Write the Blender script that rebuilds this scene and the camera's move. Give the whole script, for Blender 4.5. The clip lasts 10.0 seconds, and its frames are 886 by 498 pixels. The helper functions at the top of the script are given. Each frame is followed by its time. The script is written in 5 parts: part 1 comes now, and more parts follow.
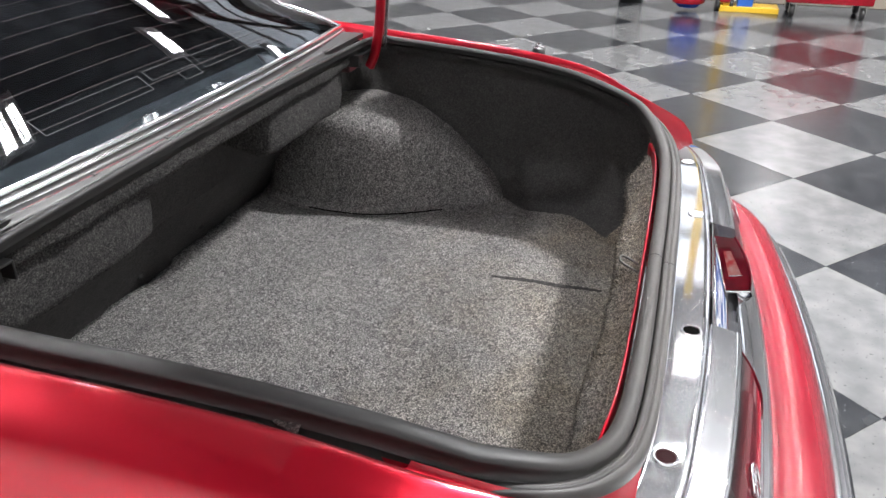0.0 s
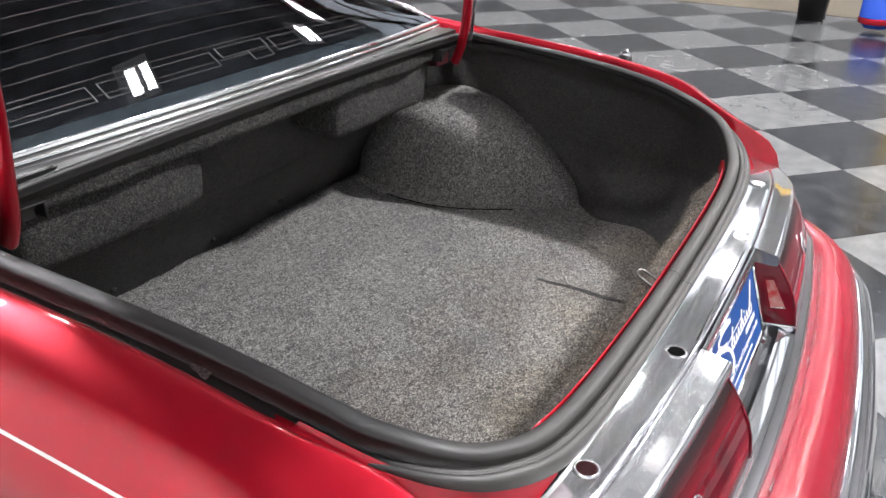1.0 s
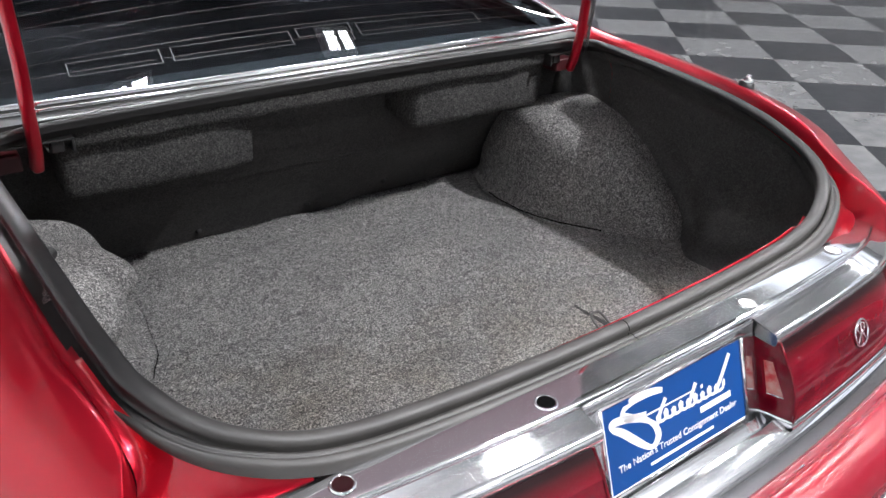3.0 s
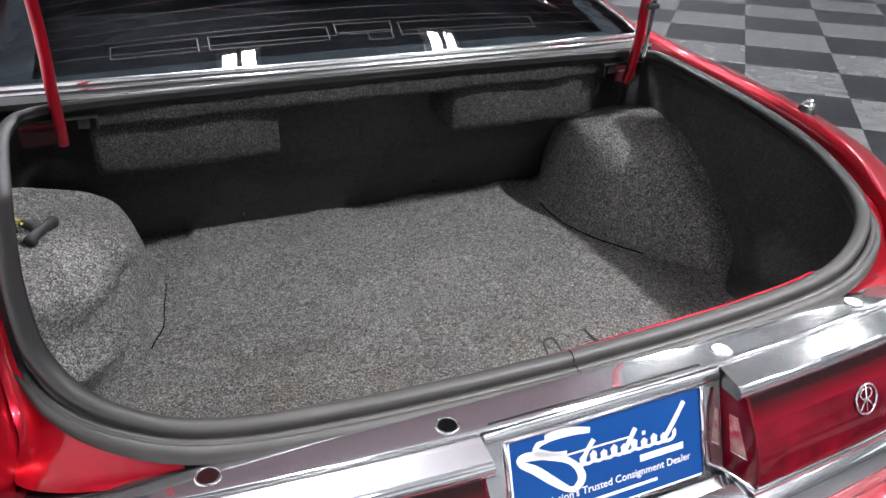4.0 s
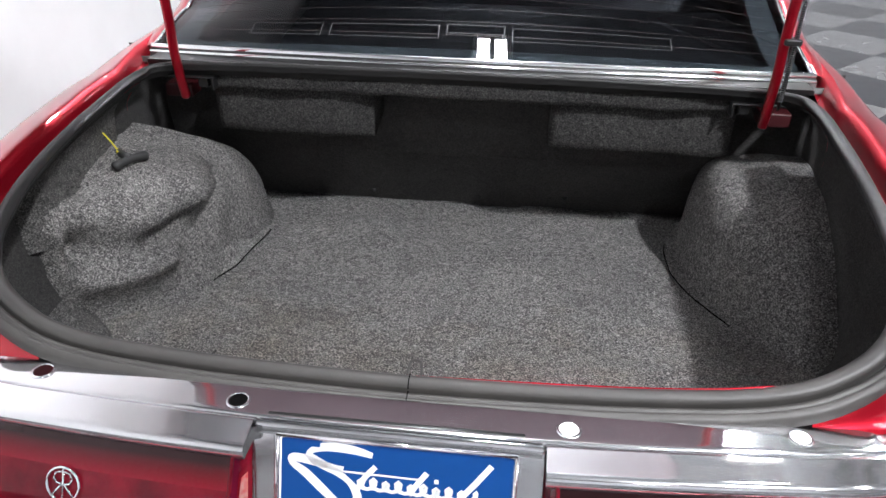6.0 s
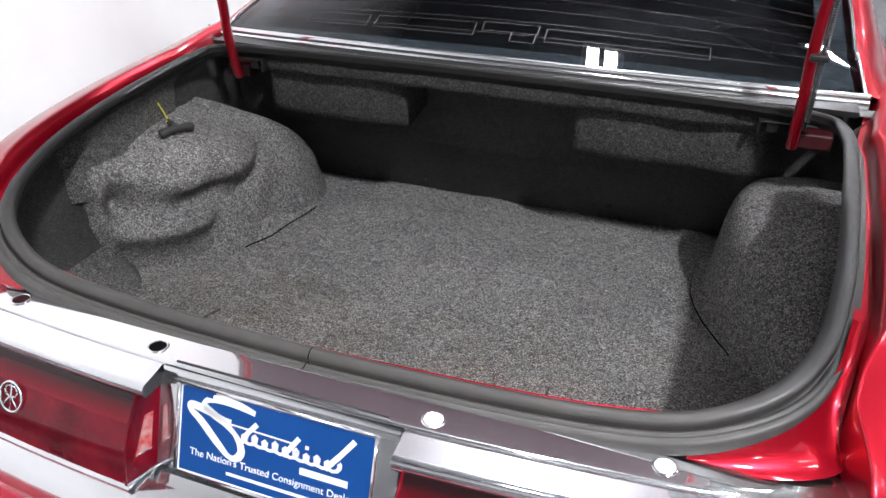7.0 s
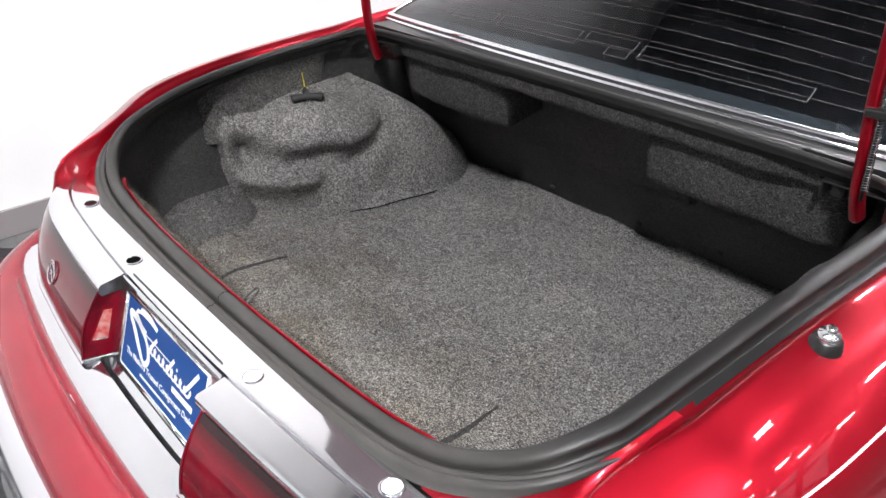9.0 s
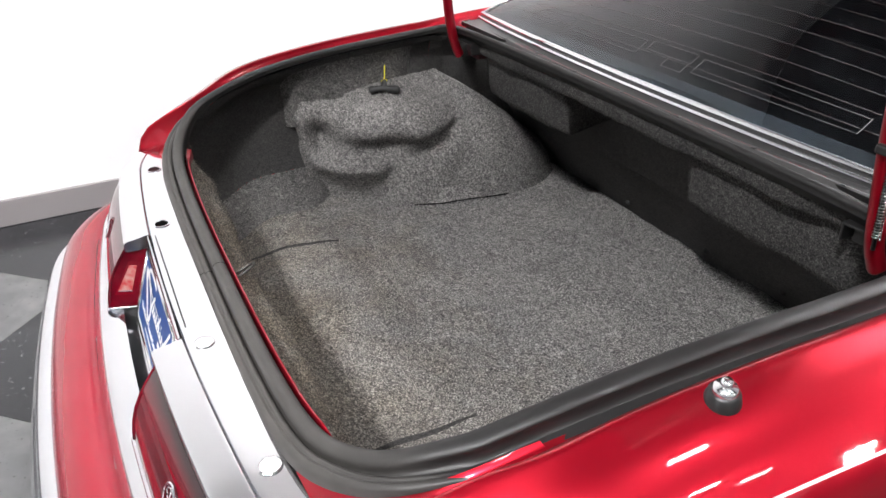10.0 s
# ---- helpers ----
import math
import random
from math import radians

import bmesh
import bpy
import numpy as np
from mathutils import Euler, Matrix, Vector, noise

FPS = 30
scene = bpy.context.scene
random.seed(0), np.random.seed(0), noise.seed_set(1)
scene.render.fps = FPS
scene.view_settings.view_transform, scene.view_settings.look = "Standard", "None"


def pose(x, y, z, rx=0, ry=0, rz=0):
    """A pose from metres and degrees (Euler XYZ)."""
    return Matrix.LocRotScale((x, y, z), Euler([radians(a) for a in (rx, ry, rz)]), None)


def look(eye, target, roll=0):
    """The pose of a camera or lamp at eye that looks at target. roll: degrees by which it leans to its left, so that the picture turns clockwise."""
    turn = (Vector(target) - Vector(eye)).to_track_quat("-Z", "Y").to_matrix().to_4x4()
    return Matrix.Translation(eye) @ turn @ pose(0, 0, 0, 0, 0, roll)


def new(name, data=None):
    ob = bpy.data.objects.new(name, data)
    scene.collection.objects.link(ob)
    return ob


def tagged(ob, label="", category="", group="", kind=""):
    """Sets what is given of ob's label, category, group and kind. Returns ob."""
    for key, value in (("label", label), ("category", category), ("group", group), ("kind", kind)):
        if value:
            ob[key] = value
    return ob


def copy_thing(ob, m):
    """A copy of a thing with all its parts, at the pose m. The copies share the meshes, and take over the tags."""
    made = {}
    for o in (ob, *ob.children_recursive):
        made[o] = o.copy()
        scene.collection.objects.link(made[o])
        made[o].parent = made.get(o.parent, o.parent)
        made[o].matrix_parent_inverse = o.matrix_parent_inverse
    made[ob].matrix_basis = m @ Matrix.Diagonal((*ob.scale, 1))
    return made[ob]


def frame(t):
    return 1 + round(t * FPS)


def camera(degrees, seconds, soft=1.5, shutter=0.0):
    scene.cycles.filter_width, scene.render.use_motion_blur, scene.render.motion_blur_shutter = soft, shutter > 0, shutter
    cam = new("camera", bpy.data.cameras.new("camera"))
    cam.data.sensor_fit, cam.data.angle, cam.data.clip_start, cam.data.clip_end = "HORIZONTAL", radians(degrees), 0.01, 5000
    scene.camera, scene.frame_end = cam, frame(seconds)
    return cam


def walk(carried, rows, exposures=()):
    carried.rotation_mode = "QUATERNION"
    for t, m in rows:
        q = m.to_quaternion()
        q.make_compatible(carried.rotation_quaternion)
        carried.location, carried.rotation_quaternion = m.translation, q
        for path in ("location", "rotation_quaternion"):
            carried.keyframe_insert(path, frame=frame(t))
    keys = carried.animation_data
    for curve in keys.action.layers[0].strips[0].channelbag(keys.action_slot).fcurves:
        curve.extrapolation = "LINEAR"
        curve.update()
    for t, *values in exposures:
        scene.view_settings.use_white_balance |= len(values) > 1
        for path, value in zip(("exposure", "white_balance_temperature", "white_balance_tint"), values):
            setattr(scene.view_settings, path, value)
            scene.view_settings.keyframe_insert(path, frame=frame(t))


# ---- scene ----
cam = camera(61.2, 10.0)
PATH = [
    (0, (-1.117, 0.049, 1.346), (0.566, 0.579, 0.404), 0.1),
    (0.5, (-1.092, -0.062, 1.344), (0.519, 0.661, 0.404), 0.4),
    (1, (-1.046, -0.17, 1.335), (0.473, 0.737, 0.402), 0.6),
    (1.5, (-0.984, -0.269, 1.334), (0.429, 0.795, 0.4), 0.4),
    (2, (-0.905, -0.362, 1.334), (0.398, 0.832, 0.398), 0.6),
    (2.5, (-0.811, -0.443, 1.338), (0.362, 0.874, 0.395), 1.0),
    (4, (-0.466, -0.613, 1.344), (0.235, 0.997, 0.388), 1.2),
    (4.5, (-0.325, -0.65, 1.347), (0.176, 1.032, 0.389), 1.2),
    (5, (-0.182, -0.678, 1.35), (0.094, 1.055, 0.391), 1.2),
    (5.5, (-0.04, -0.69, 1.355), (0.006, 1.061, 0.39), 1.2),
    (7, (0.433, -0.646, 1.369), (-0.165, 0.991, 0.389), 0.7),
    (7.5, (0.576, -0.597, 1.373), (-0.205, 0.96, 0.389), 0.6),
    (8, (0.707, -0.528, 1.375), (-0.257, 0.921, 0.392), 0.6),
    (8.5, (0.822, -0.439, 1.379), (-0.322, 0.871, 0.392), 0.3),
    (9, (0.925, -0.333, 1.378), (-0.385, 0.812, 0.392), -0.1),
    (9.5, (1.011, -0.218, 1.376), (-0.44, 0.744, 0.391), -0.2),
    (10, (1.084, -0.089, 1.374), (-0.482, 0.674, 0.39), -0.5),
]
walk(cam, [(t, look(eye, target, roll)) for t, eye, target, roll in PATH],
     exposures=[(0.0, 0.82, 6300, 12), (2.5, 0.66, 6150, 12), (5.5, 0.45, 6100, 12), (7.5, 0.39, 6100, 12), (10.0, 0.46, 6350, 12)])

# ---- world and lights ----
world = bpy.data.worlds.new("world")
scene.world = world
world.use_nodes = True
world.node_tree.nodes["Background"].inputs[0].default_value = (0.8, 0.9, 1.0, 1)
world.node_tree.nodes["Background"].inputs[1].default_value = 0.02

CEILING = 4.7
# Rows at y -5, y 4.6 and x 8.9 are unseen, added as fill.
FIXTURES = [(-0.05, 1.12), (1.85, 1.25), (4.7, 1.65), (7.4, 1.2), (5.2, -0.45), (5.5, 2.65), (2.25, -2.2), (0.1, -2.3), (3.6, -0.25), (4.3, -1.35), (6.5, -1.35), (8.9, -1.35), (8.9, 1.2), (2.1, -5.0), (4.6, -5.0), (-0.05, 4.6), (2.0, 4.6), (4.2, 4.6), (6.4, 4.6), (13.06, -1.83)]


def lamp_at(x, y):
    data = bpy.data.lights.new("fixture_light", "AREA")
    data.shape, data.size, data.size_y = "RECTANGLE", 0.26, 0.52
    if y < -4:
        data.energy = 55
    elif y > 4:
        data.energy = 230 if x < 1 else 120
    elif x < 3:
        data.energy = (560 if x > 1 else 40) if y < 0 else 270 if x < 1 else 34
    else:
        data.energy = 30 if x > 12 else 60 if x == 4.7 else 28 if x < 6 else 22
    data.color = (1.0, 0.985, 0.96)
    ob = new("fixture_light", data)
    ob.location = (x, y, CEILING - 0.24)
    return ob


for fx, fy in FIXTURES:
    lamp_at(fx, fy)


# ---- materials ----
def material(name, color, rough=0.5, metal=0.0, **extra):
    m = bpy.data.materials.new(name)
    m.use_nodes = True
    b = m.node_tree.nodes["Principled BSDF"]
    b.inputs["Base Color"].default_value = (*color, 1)
    b.inputs["Roughness"].default_value = rough
    b.inputs["Metallic"].default_value = metal
    for key, value in extra.items():
        b.inputs[key.replace("_", " ")].default_value = value
    return m


def node(m, kind, **values):
    n = m.node_tree.nodes.new(kind)
    for key, value in values.items():
        n.inputs[key.replace("_", " ")].default_value = value
    return n


def link(m, a, b):
    m.node_tree.links.new(a, b)


def coords(m):
    return m.node_tree.nodes.new("ShaderNodeTexCoord").outputs["Object"]


def ramp(m, stops):
    n = m.node_tree.nodes.new("ShaderNodeValToRGB")
    while len(n.color_ramp.elements) < len(stops):
        n.color_ramp.elements.new(0.5)
    for e, (at, c) in zip(n.color_ramp.elements, stops):
        e.position, e.color = at, (*c, 1)
    return n


def mottle(m, scale, stops, detail=4.0, bump=0.0, distance=0.001, rough=None):
    """Colour, bump and gloss that vary with a noise of the object's own space."""
    b = m.node_tree.nodes["Principled BSDF"]
    n = node(m, "ShaderNodeTexNoise", Scale=scale, Detail=detail)
    link(m, coords(m), n.inputs["Vector"])
    if stops:
        r = ramp(m, stops)
        link(m, n.outputs[0], r.inputs[0])
        link(m, r.outputs[0], b.inputs["Base Color"])
    if bump:
        k = node(m, "ShaderNodeBump", Strength=bump, Distance=distance)
        link(m, n.outputs[0], k.inputs["Height"])
        link(m, k.outputs[0], b.inputs["Normal"])
    if rough:
        q = node(m, "ShaderNodeMapRange", To_Min=rough[0], To_Max=rough[1])
        link(m, n.outputs[0], q.inputs[0])
        link(m, q.outputs[0], b.inputs["Roughness"])
    return m


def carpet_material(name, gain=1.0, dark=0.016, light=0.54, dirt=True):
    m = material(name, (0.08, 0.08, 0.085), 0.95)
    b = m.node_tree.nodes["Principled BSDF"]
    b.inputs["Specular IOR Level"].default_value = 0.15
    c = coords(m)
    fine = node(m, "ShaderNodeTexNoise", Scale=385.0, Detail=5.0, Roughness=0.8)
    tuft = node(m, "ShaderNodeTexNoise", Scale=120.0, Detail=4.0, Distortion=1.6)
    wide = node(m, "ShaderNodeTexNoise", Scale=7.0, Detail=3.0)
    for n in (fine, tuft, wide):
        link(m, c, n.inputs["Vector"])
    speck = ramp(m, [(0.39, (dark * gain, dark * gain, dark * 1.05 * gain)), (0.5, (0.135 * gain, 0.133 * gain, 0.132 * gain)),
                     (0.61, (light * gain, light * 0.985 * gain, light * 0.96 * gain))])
    blend = node(m, "ShaderNodeMath")
    blend.operation = "MULTIPLY_ADD"
    blend.inputs[1].default_value = 0.74
    low = node(m, "ShaderNodeMath")
    low.operation = "MULTIPLY"
    low.inputs[1].default_value = 0.26
    link(m, tuft.outputs[0], low.inputs[0])
    link(m, fine.outputs[0], blend.inputs[0])
    link(m, low.outputs[0], blend.inputs[2])
    link(m, blend.outputs[0], speck.inputs[0])
    tone = ramp(m, [(0.3, (0.80, 0.79, 0.785)), (0.7, (1.04, 1.02, 0.995))])
    link(m, wide.outputs[0], tone.inputs[0])
    mul = m.node_tree.nodes.new("ShaderNodeMix")
    mul.data_type, mul.blend_type = "RGBA", "MULTIPLY"
    mul.inputs[0].default_value = 1.0
    link(m, speck.outputs[0], mul.inputs[6])
    link(m, tone.outputs[0], mul.inputs[7])
    # brown soiling that gathers along the loading edge, deepened for the shade there
    soil = node(m, "ShaderNodeTexNoise", Scale=4.5, Detail=6.0, Roughness=0.7)
    link(m, c, soil.inputs["Vector"])
    axis = node(m, "ShaderNodeSeparateXYZ")
    link(m, c, axis.inputs[0])
    reach = node(m, "ShaderNodeMapRange", To_Min=0.34, To_Max=-0.18)
    reach.inputs[1].default_value, reach.inputs[2].default_value = 0.08, 0.75
    link(m, axis.outputs[1], reach.inputs[0])
    total = node(m, "ShaderNodeMath")
    link(m, soil.outputs[0], total.inputs[0])
    link(m, reach.outputs[0], total.inputs[1])
    stain_shade = ramp(m, [(0.48, (1.0, 1.0, 1.0)), (0.90, (0.76, 0.68, 0.56))])
    link(m, total.outputs[0], stain_shade.inputs[0])
    worn = m.node_tree.nodes.new("ShaderNodeMix")
    worn.data_type, worn.blend_type = "RGBA", "MULTIPLY"
    worn.inputs[0].default_value = 1.0
    link(m, mul.outputs[2], worn.inputs[6])
    link(m, stain_shade.outputs[0], worn.inputs[7])
    link(m, (worn if dirt else mul).outputs[2], b.inputs["Base Color"])
    k = node(m, "ShaderNodeBump", Strength=0.9, Distance=0.004)
    link(m, blend.outputs[0], k.inputs["Height"])
    link(m, k.outputs[0], b.inputs["Normal"])
    return m


RED = mottle(material("red_paint", (0.40, 0.004, 0.014), 0.33, 0.70, Coat_Weight=0.8, Coat_Roughness=0.03, Specular_IOR_Level=0.25), 5.0, [(0.3, (0.315, 0.0027, 0.0125)), (0.7, (0.36, 0.0034, 0.015))])
BUMPER_RED = mottle(material("bumper_red", (0.22, 0.008, 0.018), 0.3, 0.15, Coat_Weight=0.35, Coat_Roughness=0.16), 7.0, [(0.3, (0.20, 0.0075, 0.017)), (0.7, (0.245, 0.0095, 0.021))], rough=(0.20, 0.30))
# Red paint darkened for the shade that the hinge mounts sit in.
SHADED_RED = material("shaded_red_paint", (0.04, 0.003, 0.005), 0.5)
CHROME = mottle(material("chrome", (0.80, 0.80, 0.82), 0.06, 1.0), 9.0, None, rough=(0.03, 0.085))
HAZE = node(CHROME, "ShaderNodeBsdfAnisotropic", Roughness=0.34)
HAZE.inputs["Color"].default_value = (0.78, 0.79, 0.81, 1)
haze_mix = node(CHROME, "ShaderNodeMixShader")
haze_noise = node(CHROME, "ShaderNodeTexNoise", Scale=5.0, Detail=2.0)
link(CHROME, coords(CHROME), haze_noise.inputs["Vector"])
haze_range = node(CHROME, "ShaderNodeMapRange", To_Min=0.07, To_Max=0.20)
link(CHROME, haze_noise.outputs[0], haze_range.inputs[0])
link(CHROME, haze_range.outputs[0], haze_mix.inputs[0])
link(CHROME, CHROME.node_tree.nodes["Principled BSDF"].outputs[0], haze_mix.inputs[1])
link(CHROME, HAZE.outputs[0], haze_mix.inputs[2])
link(CHROME, haze_mix.outputs[0], CHROME.node_tree.nodes["Material Output"].inputs[0])
DARK_CHROME = material("dark_chrome", (0.17, 0.165, 0.165), 0.25, 1.0)
DULL_STEEL = material("dull_steel", (0.10, 0.098, 0.094), 0.42, 1.0)
STEEL = material("steel", (0.45, 0.44, 0.42), 0.35, 1.0)
CARPET = carpet_material("grey_carpet")
HOUSING_CARPET = carpet_material("housing_carpet", dirt=False)
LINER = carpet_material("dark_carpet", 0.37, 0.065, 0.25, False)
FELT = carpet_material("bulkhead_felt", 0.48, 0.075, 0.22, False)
# Grey carpet dimmed for the shade on the upright side and its cove.
SIDE_CARPET = carpet_material("dimmed_side_carpet", 0.68, 0.03, 0.42, False)
# The same grey carpet, darkened for the shade under the parcel shelf.
SHADED_CARPET = carpet_material("shaded_carpet", 0.33, 0.04, 0.40, False)
RUBBER = mottle(material("black_rubber", (0.03, 0.03, 0.03), 0.5), 60.0, [(0.3, (0.013, 0.0128, 0.0125)), (0.7, (0.027, 0.0264, 0.0258))], bump=0.05, rough=(0.36, 0.50))
RUBBER_SEAL = mottle(material("weathered_glare_rubber", (0.03, 0.03, 0.03), 0.5), 60.0, None, bump=0.05, rough=(0.42, 0.58))
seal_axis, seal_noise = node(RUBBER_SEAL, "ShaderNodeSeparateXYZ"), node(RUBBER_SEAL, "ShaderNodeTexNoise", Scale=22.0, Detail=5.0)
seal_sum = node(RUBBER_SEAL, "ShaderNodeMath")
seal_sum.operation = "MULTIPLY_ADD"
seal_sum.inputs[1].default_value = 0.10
# Worn rear rubber painted paler for lamp glare, sides darkened for the gap's shade.
seal_wear_glare = ramp(RUBBER_SEAL, [(0.05, (0.056, 0.052, 0.048)), (0.20, (0.011, 0.0108, 0.0106))])
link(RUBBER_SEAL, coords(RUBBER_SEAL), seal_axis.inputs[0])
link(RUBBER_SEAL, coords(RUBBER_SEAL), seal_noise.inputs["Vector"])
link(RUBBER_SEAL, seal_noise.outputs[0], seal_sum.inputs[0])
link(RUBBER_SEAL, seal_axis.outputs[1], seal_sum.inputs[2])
link(RUBBER_SEAL, seal_sum.outputs[0], seal_wear_glare.inputs[0])
link(RUBBER_SEAL, seal_wear_glare.outputs[0], RUBBER_SEAL.node_tree.nodes["Principled BSDF"].inputs["Base Color"])
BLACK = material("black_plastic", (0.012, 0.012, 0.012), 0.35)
MATTE_BLACK = material("matte_black_plastic", (0.016, 0.016, 0.016), 0.6)
# Flat colours for the shade in holes and gaps built without depth.
VOID = material("gap_shade_black", (0.004, 0.004, 0.004), 0.9, 0.0, Specular_IOR_Level=0.0)
HOLE_RED = material("hole_shade_red", (0.014, 0.001, 0.002), 0.6, 0.0, Specular_IOR_Level=0.1)
LENS = mottle(material("red_lens", (0.2, 0.004, 0.01), 0.06, 0.0, Coat_Weight=0.42, Coat_Roughness=0.02, Specular_IOR_Level=0.1), 15.0, [(0.3, (0.062, 0.001, 0.005)), (0.7, (0.15, 0.0024, 0.011))])
# Dark top of the lens: the hood's shade and reflections painted into colour.
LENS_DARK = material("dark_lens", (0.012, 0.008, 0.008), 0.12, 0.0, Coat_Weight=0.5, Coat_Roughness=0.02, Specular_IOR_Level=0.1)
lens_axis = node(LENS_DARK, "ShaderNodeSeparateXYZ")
lens_shade_ramp = ramp(LENS_DARK, [(0.0, (0.13, 0.0016, 0.009)), (0.45, (0.07, 0.003, 0.006)), (0.85, (0.018, 0.007, 0.008))])
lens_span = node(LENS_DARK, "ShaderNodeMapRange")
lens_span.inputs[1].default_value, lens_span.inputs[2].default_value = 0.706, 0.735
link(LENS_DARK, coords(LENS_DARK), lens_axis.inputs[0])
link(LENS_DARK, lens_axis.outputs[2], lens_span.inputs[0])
link(LENS_DARK, lens_span.outputs[0], lens_shade_ramp.inputs[0])
link(LENS_DARK, lens_shade_ramp.outputs[0], LENS_DARK.node_tree.nodes["Principled BSDF"].inputs["Base Color"])
CLEAR = mottle(material("pale_red_lens", (0.36, 0.10, 0.085), 0.15, 0.0, Coat_Weight=1.0), 70.0, [(0.35, (0.40, 0.03, 0.035)), (0.65, (0.42, 0.22, 0.19))])
WHITE = material("white_paint", (0.8, 0.8, 0.8), 0.5)
BLUE = material("plate_blue", (0.006, 0.055, 0.22), 0.4, 0.0, Specular_IOR_Level=0.2)
YELLOW = material("yellow_cord", (0.6, 0.5, 0.02), 0.6)
STRIPE = material("white_stripe", (0.75, 0.70, 0.68), 0.3, 0.0, Coat_Weight=1.0)
GLASS = material("tinted_glass", (0.09, 0.10, 0.115), 0.0, 0.0, Transmission_Weight=1.0, IOR=1.38)
HEAT_LINE = material("heater_line", (0.018, 0.009, 0.008), 0.5)
PRINT_LINE = material("printed_line", (0.035, 0.035, 0.037), 0.5)
TRIM_CLOTH = mottle(material("grey_trim", (0.1, 0.115, 0.115), 0.8), 40.0, [(0.3, (0.085, 0.10, 0.10)), (0.7, (0.12, 0.135, 0.135))])
WALL = mottle(material("white_wall", (0.82, 0.82, 0.82), 0.55), 3.0, [(0.3, (0.80, 0.80, 0.80)), (0.7, (0.85, 0.85, 0.85))])
SKIRTING = material("grey_skirting", (0.25, 0.23, 0.235), 0.5)
POST = material("yellow_paint", (0.62, 0.40, 0.02), 0.45)
CEIL = mottle(material("grey_ceiling", (0.14, 0.145, 0.155), 0.8), 1.5, [(0.38, (0.06, 0.063, 0.072)), (0.62, (0.20, 0.21, 0.23))])
JOIST = material("dark_steel_joist", (0.06, 0.06, 0.065), 0.6)
LID_INNER = mottle(material("maroon_liner", (0.11, 0.035, 0.06), 0.6), 3.0, [(0.3, (0.095, 0.048, 0.062)), (0.7, (0.135, 0.070, 0.088))])
FAR_WALL = mottle(material("pale_wall", (0.75, 0.76, 0.78), 0.7), 2.0, [(0.3, (0.58, 0.585, 0.60)), (0.7, (0.66, 0.665, 0.68))])
BEIGE = mottle(material("beige_floor", (0.22, 0.18, 0.13), 0.5), 6.0, [(0.3, (0.17, 0.14, 0.10)), (0.7, (0.24, 0.20, 0.145))], 6.0, rough=(0.3, 0.6))
TILE_DARK = mottle(material("dark_tile", (0.1, 0.1, 0.1), 0.2), 9.0, [(0.38, (0.012, 0.013, 0.015)), (0.7, (0.027, 0.028, 0.031))], 6.0, rough=(0.12, 0.3))
TILE_LIGHT = mottle(material("light_tile", (0.4, 0.4, 0.4), 0.2), 9.0, [(0.38, (0.095, 0.096, 0.098)), (0.7, (0.140, 0.140, 0.139))], 6.0, rough=(0.12, 0.3))
for tile_mat, chip in ((TILE_DARK, (0.11, 0.11, 0.112)), (TILE_LIGHT, (0.05, 0.05, 0.052))):
    shader = tile_mat.node_tree.nodes["Principled BSDF"]
    base = shader.inputs["Base Color"].links[0].from_socket
    chips = node(tile_mat, "ShaderNodeTexNoise", Scale=75.0, Detail=2.0)
    link(tile_mat, coords(tile_mat), chips.inputs["Vector"])
    spots = ramp(tile_mat, [(0.665, (0, 0, 0)), (0.72, (1, 1, 1))])
    link(tile_mat, chips.outputs[0], spots.inputs[0])
    fleck = tile_mat.node_tree.nodes.new("ShaderNodeMix")
    fleck.data_type = "RGBA"
    link(tile_mat, spots.outputs[0], fleck.inputs[0])
    link(tile_mat, base, fleck.inputs[6])
    fleck.inputs[7].default_value = (*chip, 1)
    link(tile_mat, fleck.outputs[2], shader.inputs["Base Color"])
# Glowing sheet of the added lobby panels, set to whiten chrome reflections.
DIFFUSER = mottle(material("panel_diffuser", (0.8, 0.82, 0.85), 0.5, 0.0, Emission_Strength=0.75), 2.0, None, rough=(0.4, 0.6))
DIFFUSER.node_tree.nodes["Principled BSDF"].inputs["Emission Color"].default_value = (0.84, 0.92, 1.0, 1)
GROUT = material("tile_joint", (0.12, 0.12, 0.12), 0.7)


# ---- mesh helpers ----
def mesh_of(name, verts, faces, mat, smooth=True):
    me = bpy.data.meshes.new(name)
    me.from_pydata([tuple(v) for v in verts], [], faces)
    me.materials.append(mat)
    if smooth:
        me.shade_smooth()
    me.update()
    return me


def loft(rows, close_rows=False, close_across=False):
    """A grid of quads through rows of equally many points."""
    n = len(rows[0])
    verts = [p for r in rows for p in r]
    faces = []
    for i in range(len(rows) if close_rows else len(rows) - 1):
        for j in range(n if close_across else n - 1):
            a, b = i * n + j, i * n + (j + 1) % n
            c, d = ((i + 1) % len(rows)) * n + (j + 1) % n, ((i + 1) % len(rows)) * n + j
            faces.append((a, b, c, d))
    return verts, faces


def put(name, geometry, mat, parent=None, label="", smooth=True, thick=0.0, bevel=0.0):
    ob = new(name, mesh_of(name, *geometry, mat, smooth))
    ob.parent = parent
    if thick:
        k = ob.modifiers.new("thickness", "SOLIDIFY")
        k.thickness, k.offset = thick, -1
    if bevel:
        k = ob.modifiers.new("edges", "BEVEL")
        k.width, k.segments, k.limit_method = bevel, 2, "ANGLE"
    if label:
        tagged(ob, label)
    return ob


